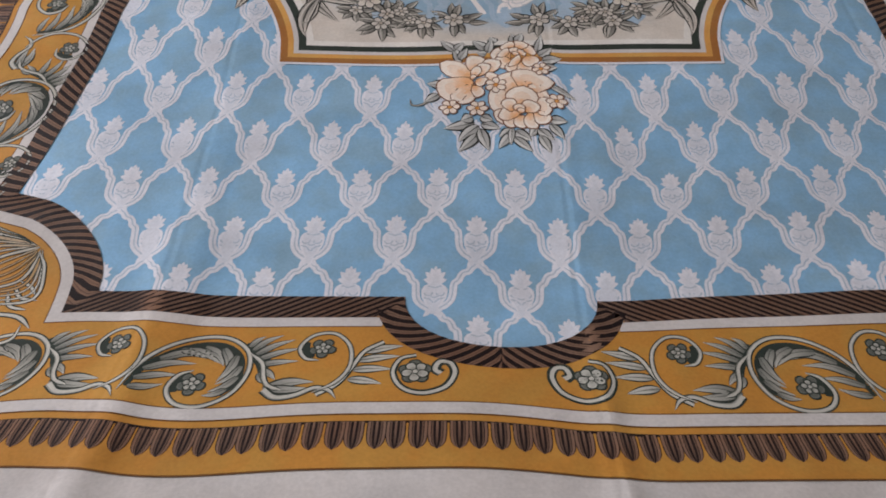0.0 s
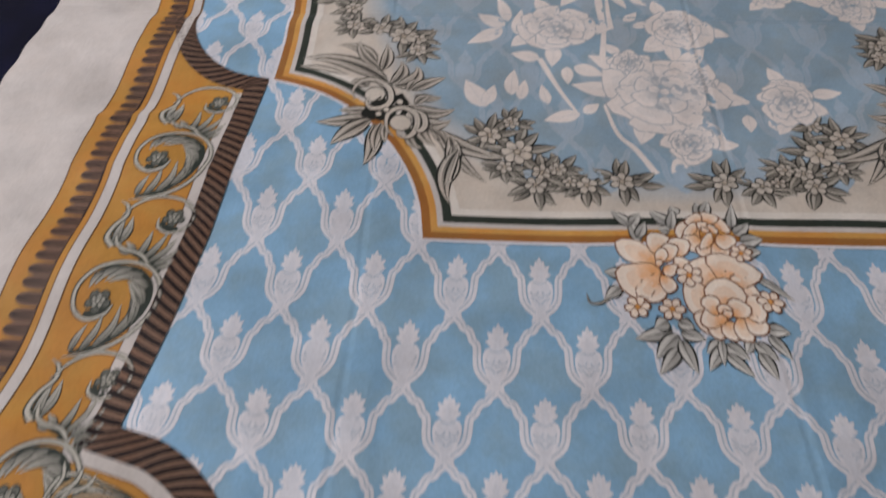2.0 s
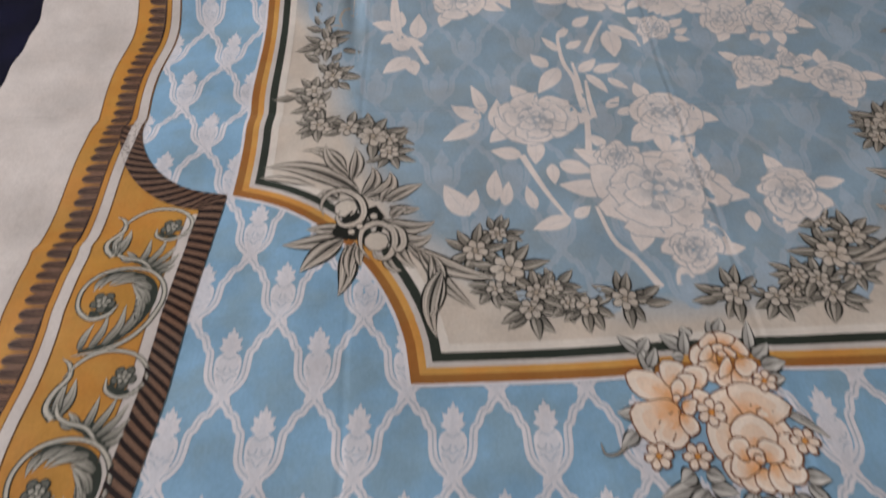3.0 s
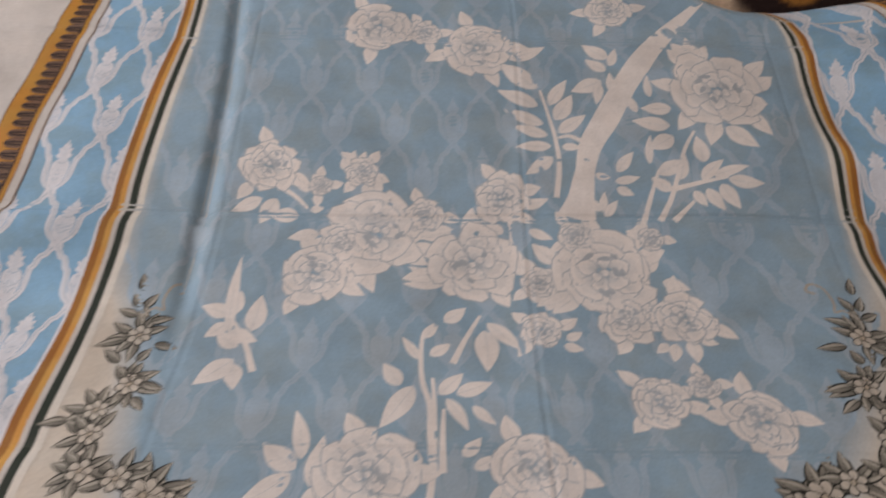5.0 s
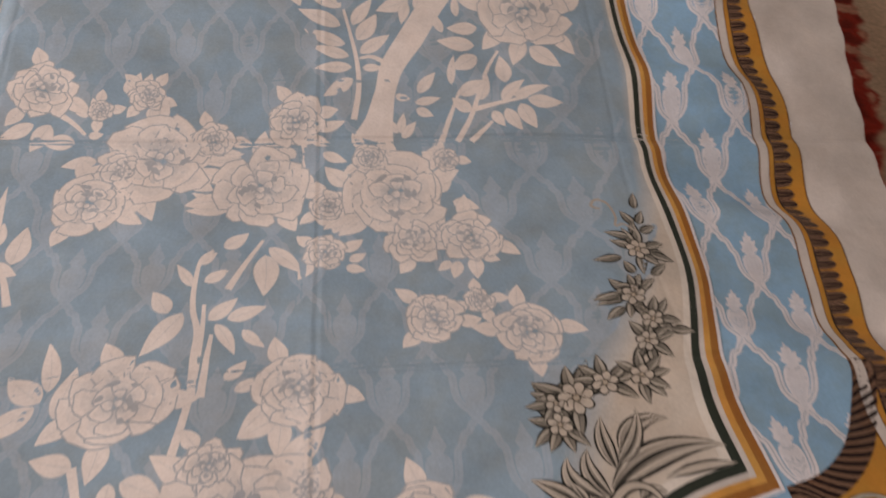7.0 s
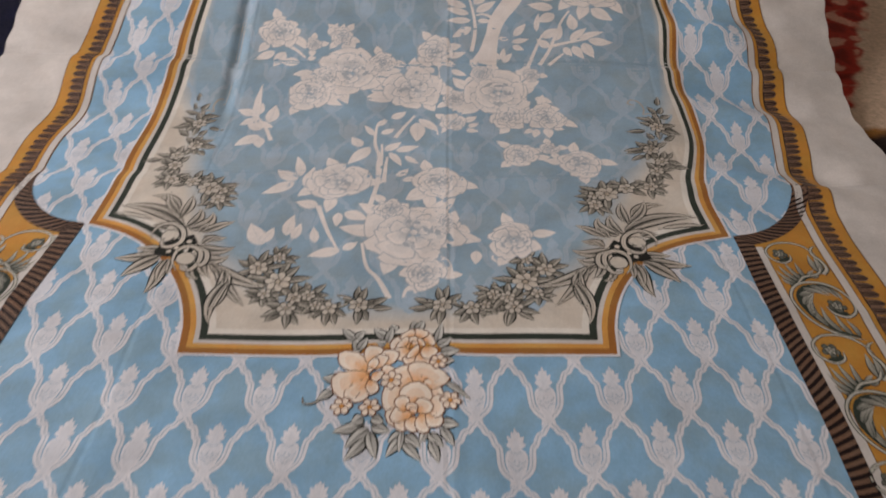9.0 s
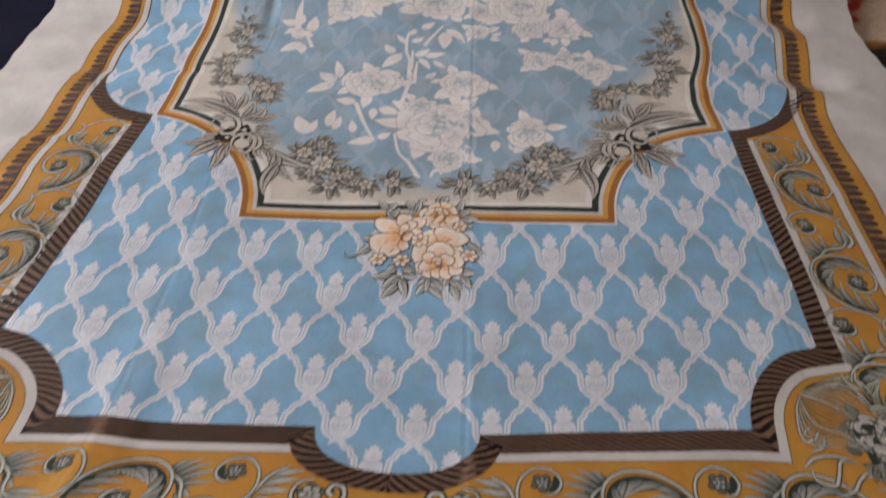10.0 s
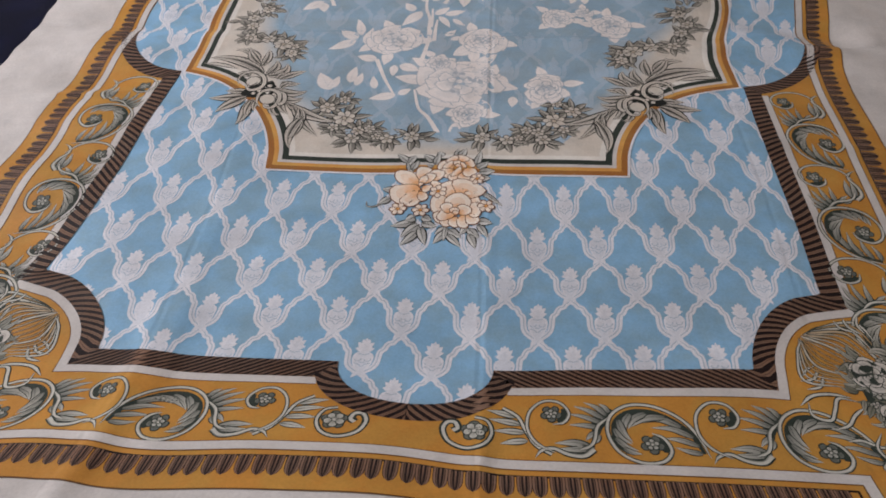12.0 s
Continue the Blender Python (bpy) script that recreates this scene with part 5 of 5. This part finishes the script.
# ---- bedding round the cloth ----
def fabric(name, fuzzy, rough=0.9):
    m, t, p = nodes_of(name)
    col = t.nodes.new("ShaderNodeVertexColor")
    col.layer_name = "dye"
    tc = t.nodes.new("ShaderNodeTexCoord")
    n = add(t, "ShaderNodeTexNoise", Scale=fuzzy, Detail=6.0, Roughness=0.7)
    t.links.new(tc.outputs["Object"], n.inputs["Vector"])
    r = t.nodes.new("ShaderNodeMapRange")
    r.inputs["From Min"].default_value, r.inputs["From Max"].default_value = 0.25, 0.75
    r.inputs["To Min"].default_value, r.inputs["To Max"].default_value = 0.6, 1.25
    t.links.new(n.outputs[0], r.inputs["Value"])
    k = t.nodes.new("ShaderNodeVectorMath")
    k.operation = "SCALE"
    t.links.new(col.outputs[0], k.inputs[0])
    t.links.new(r.outputs[0], k.inputs["Scale"])
    t.links.new(k.outputs[0], p.inputs["Base Color"])
    b = add(t, "ShaderNodeBump", Strength=0.6, Distance=0.004)
    t.links.new(n.outputs[0], b.inputs["Height"])
    t.links.new(b.outputs[0], p.inputs["Normal"])
    p.inputs["Roughness"].default_value = rough
    p.inputs["Sheen Weight"].default_value = 0.03
    p.inputs["Specular IOR Level"].default_value = 0.1
    return m


def spread(name, x0, x1, y0, y1, step, height, dye, material, label, category, thick=0.012):
    """A soft cover laid on the bed, with a rolled hem and a colour for every place."""
    xs, ys = np.arange(x0, x1 + step / 2, step), np.arange(y0, y1 + step / 2, step)
    gx, gy = np.meshgrid(xs, ys)
    z = height(gx, gy)
    rim = np.minimum(np.minimum(gx - x0, x1 - gx), np.minimum(gy - y0, y1 - gy))
    z = z - thick * (1 - np.sqrt(np.clip(rim / thick, 0, 1)))
    n, k = gx.shape
    f = [(i * k + j, i * k + j + 1, (i + 1) * k + j + 1, (i + 1) * k + j) for i in range(n - 1) for j in range(k - 1)]
    me = bpy.data.meshes.new(name)
    me.from_pydata(np.stack((gx.ravel(), gy.ravel(), z.ravel()), 1).tolist(), [], f)
    d = me.color_attributes.new("dye", "FLOAT_COLOR", "POINT")
    c = dye(gx.ravel(), gy.ravel())
    d.data.foreach_set("color", np.concatenate((c, np.ones((len(c), 1))), 1).astype(np.float32).ravel())
    me.polygons.foreach_set("use_smooth", [True] * len(me.polygons))
    me.materials.append(material)
    return tagged(new(name, me), label, category)


def bed_height(x, y):
    return -0.016 + 0.004 * np.sin(x * 9 + y * 5) + 0.003 * np.sin(y * 21 - x * 8)


NAVY = fabric("navy_bedspread", 260.0)
FLEECE = fabric("fleece_pile", 120.0)
MATTRESS = plaster("mattress_ticking", (0.45, 0.42, 0.40))
solid("mattress", [(-1.35, 1.45, -0.15, 2.55, -0.30, -0.045)], MATTRESS, "thick mattress under the bed covers", 0.05)["category"] = "mattress"
base = solid("bed_base", [(-1.33, 1.43, -0.13, 2.53, -0.52, -0.30)], plaster("bed_wood", (0.16, 0.09, 0.05)), "dark wooden bed base under the mattress", 0.01)
base["category"] = "bed"


def navy_dye(x, y):
    k = 0.8 + 0.4 * (np.sin(x * 60) * np.sin(y * 47) > 0.2)
    return np.stack((0.003 * k, 0.004 * k, 0.022 * k), 1)


spread("bedspread", -1.38, 1.48, -0.18, 2.58, 0.02, lambda x, y: bed_height(x, y) - 0.012, navy_dye, NAVY, "dark navy bedspread lying over the mattress", "bedspread")


def fleece_field(x, y, seed, scale):
    """A smooth wandering field, about -1 to 1."""
    rng = random.Random(seed)
    v = np.zeros_like(x)
    for i in range(9):
        a, b, c = rng.uniform(-1, 1) * scale, rng.uniform(-1, 1) * scale, rng.uniform(0, 6.28)
        v += np.sin(a * x + b * y + c + 0.9 * np.sin(b * x - a * y + 2 * c))
    return v / 4.0


def fleece_dye(x, y):
    """Dark brown pile with cream and ochre blotches, and a red flower bed with pale petals."""
    brown, cream, ochre, red, rosy = (np.array(q) for q in ((0.020, 0.010, 0.009), (0.62, 0.46, 0.34), (0.30, 0.13, 0.03), (0.40, 0.035, 0.020), (0.62, 0.30, 0.22)))
    ragged = 0.012 * fleece_field(x, y, 3, 90)

    def lay(c, tone, amount):
        return c + (tone - c) * np.clip(amount, 0, 1)[:, None]

    c = np.tile(brown, (len(x), 1))
    f = fleece_field(x, y, 21, 22)
    c = lay(c, ochre, smooth(0.10, 0.20, f))
    c = lay(c, cream, smooth(0.24, 0.36, f))
    rim = smooth(0.0, 0.01, x - 0.58 + ragged) * smooth(0.0, 0.01, 1.10 - x + ragged) * smooth(0.0, 0.01, y - 1.09 + ragged)
    c = lay(c, cream, rim)
    bed = smooth(0.0, 0.01, x - 0.60 + ragged) * smooth(0.0, 0.01, 0.735 + 0.52 * (y - 1.19) - x + ragged) * smooth(0.0, 0.01, y - 1.155 + ragged)
    c = lay(c, red, bed)
    petal = fleece_field(x, y, 5, 95)
    c = lay(c, rosy, bed * smooth(0.22, 0.36, petal))
    c = lay(c, red * 0.55, bed * smooth(-0.25, -0.45, petal))
    top = smooth(1.49, 1.51, y) * smooth(0.40, 0.37, x + ragged)
    c = lay(c, cream, top)
    c = lay(c, ochre, top * smooth(0.45, 0.6, petal))
    far = smooth(1.49, 1.51, y) * smooth(0.39, 0.41, x + ragged) * smooth(0.72, 0.69, x + ragged)
    c = lay(c, brown, far)
    c = lay(c, ochre, far * smooth(0.25, 0.35, f))
    return lay(c, np.array((0.50, 0.28, 0.10)), smooth(0.0022, 0.0014, (x - 0.60) ** 2 + (y - 1.60) ** 2) * far)


spread("fleece_blanket", 0.58, 1.30, 0.30, 1.85, 0.006, lambda x, y: bed_height(x, y) + 0.004 + 0.004 * np.sin(x * 17 + 3) * np.sin(y * 13) - 0.012 * smooth(0.75, 0.6, x), fleece_dye, FLEECE, "brown, cream and red patterned fleece blanket beside the cloth", "blanket")
spread("rolled_blanket", -0.10, 0.76, 1.53, 2.05, 0.006, lambda x, y: 0.02 + 0.17 * np.sqrt(np.clip(1 - ((y - 1.78) / 0.27) ** 2, 0, 1)) + 0.01 * np.sin(x * 14), fleece_dye, FLEECE, "brown and cream patterned blanket heaped beyond the cloth", "blanket", 0.02)
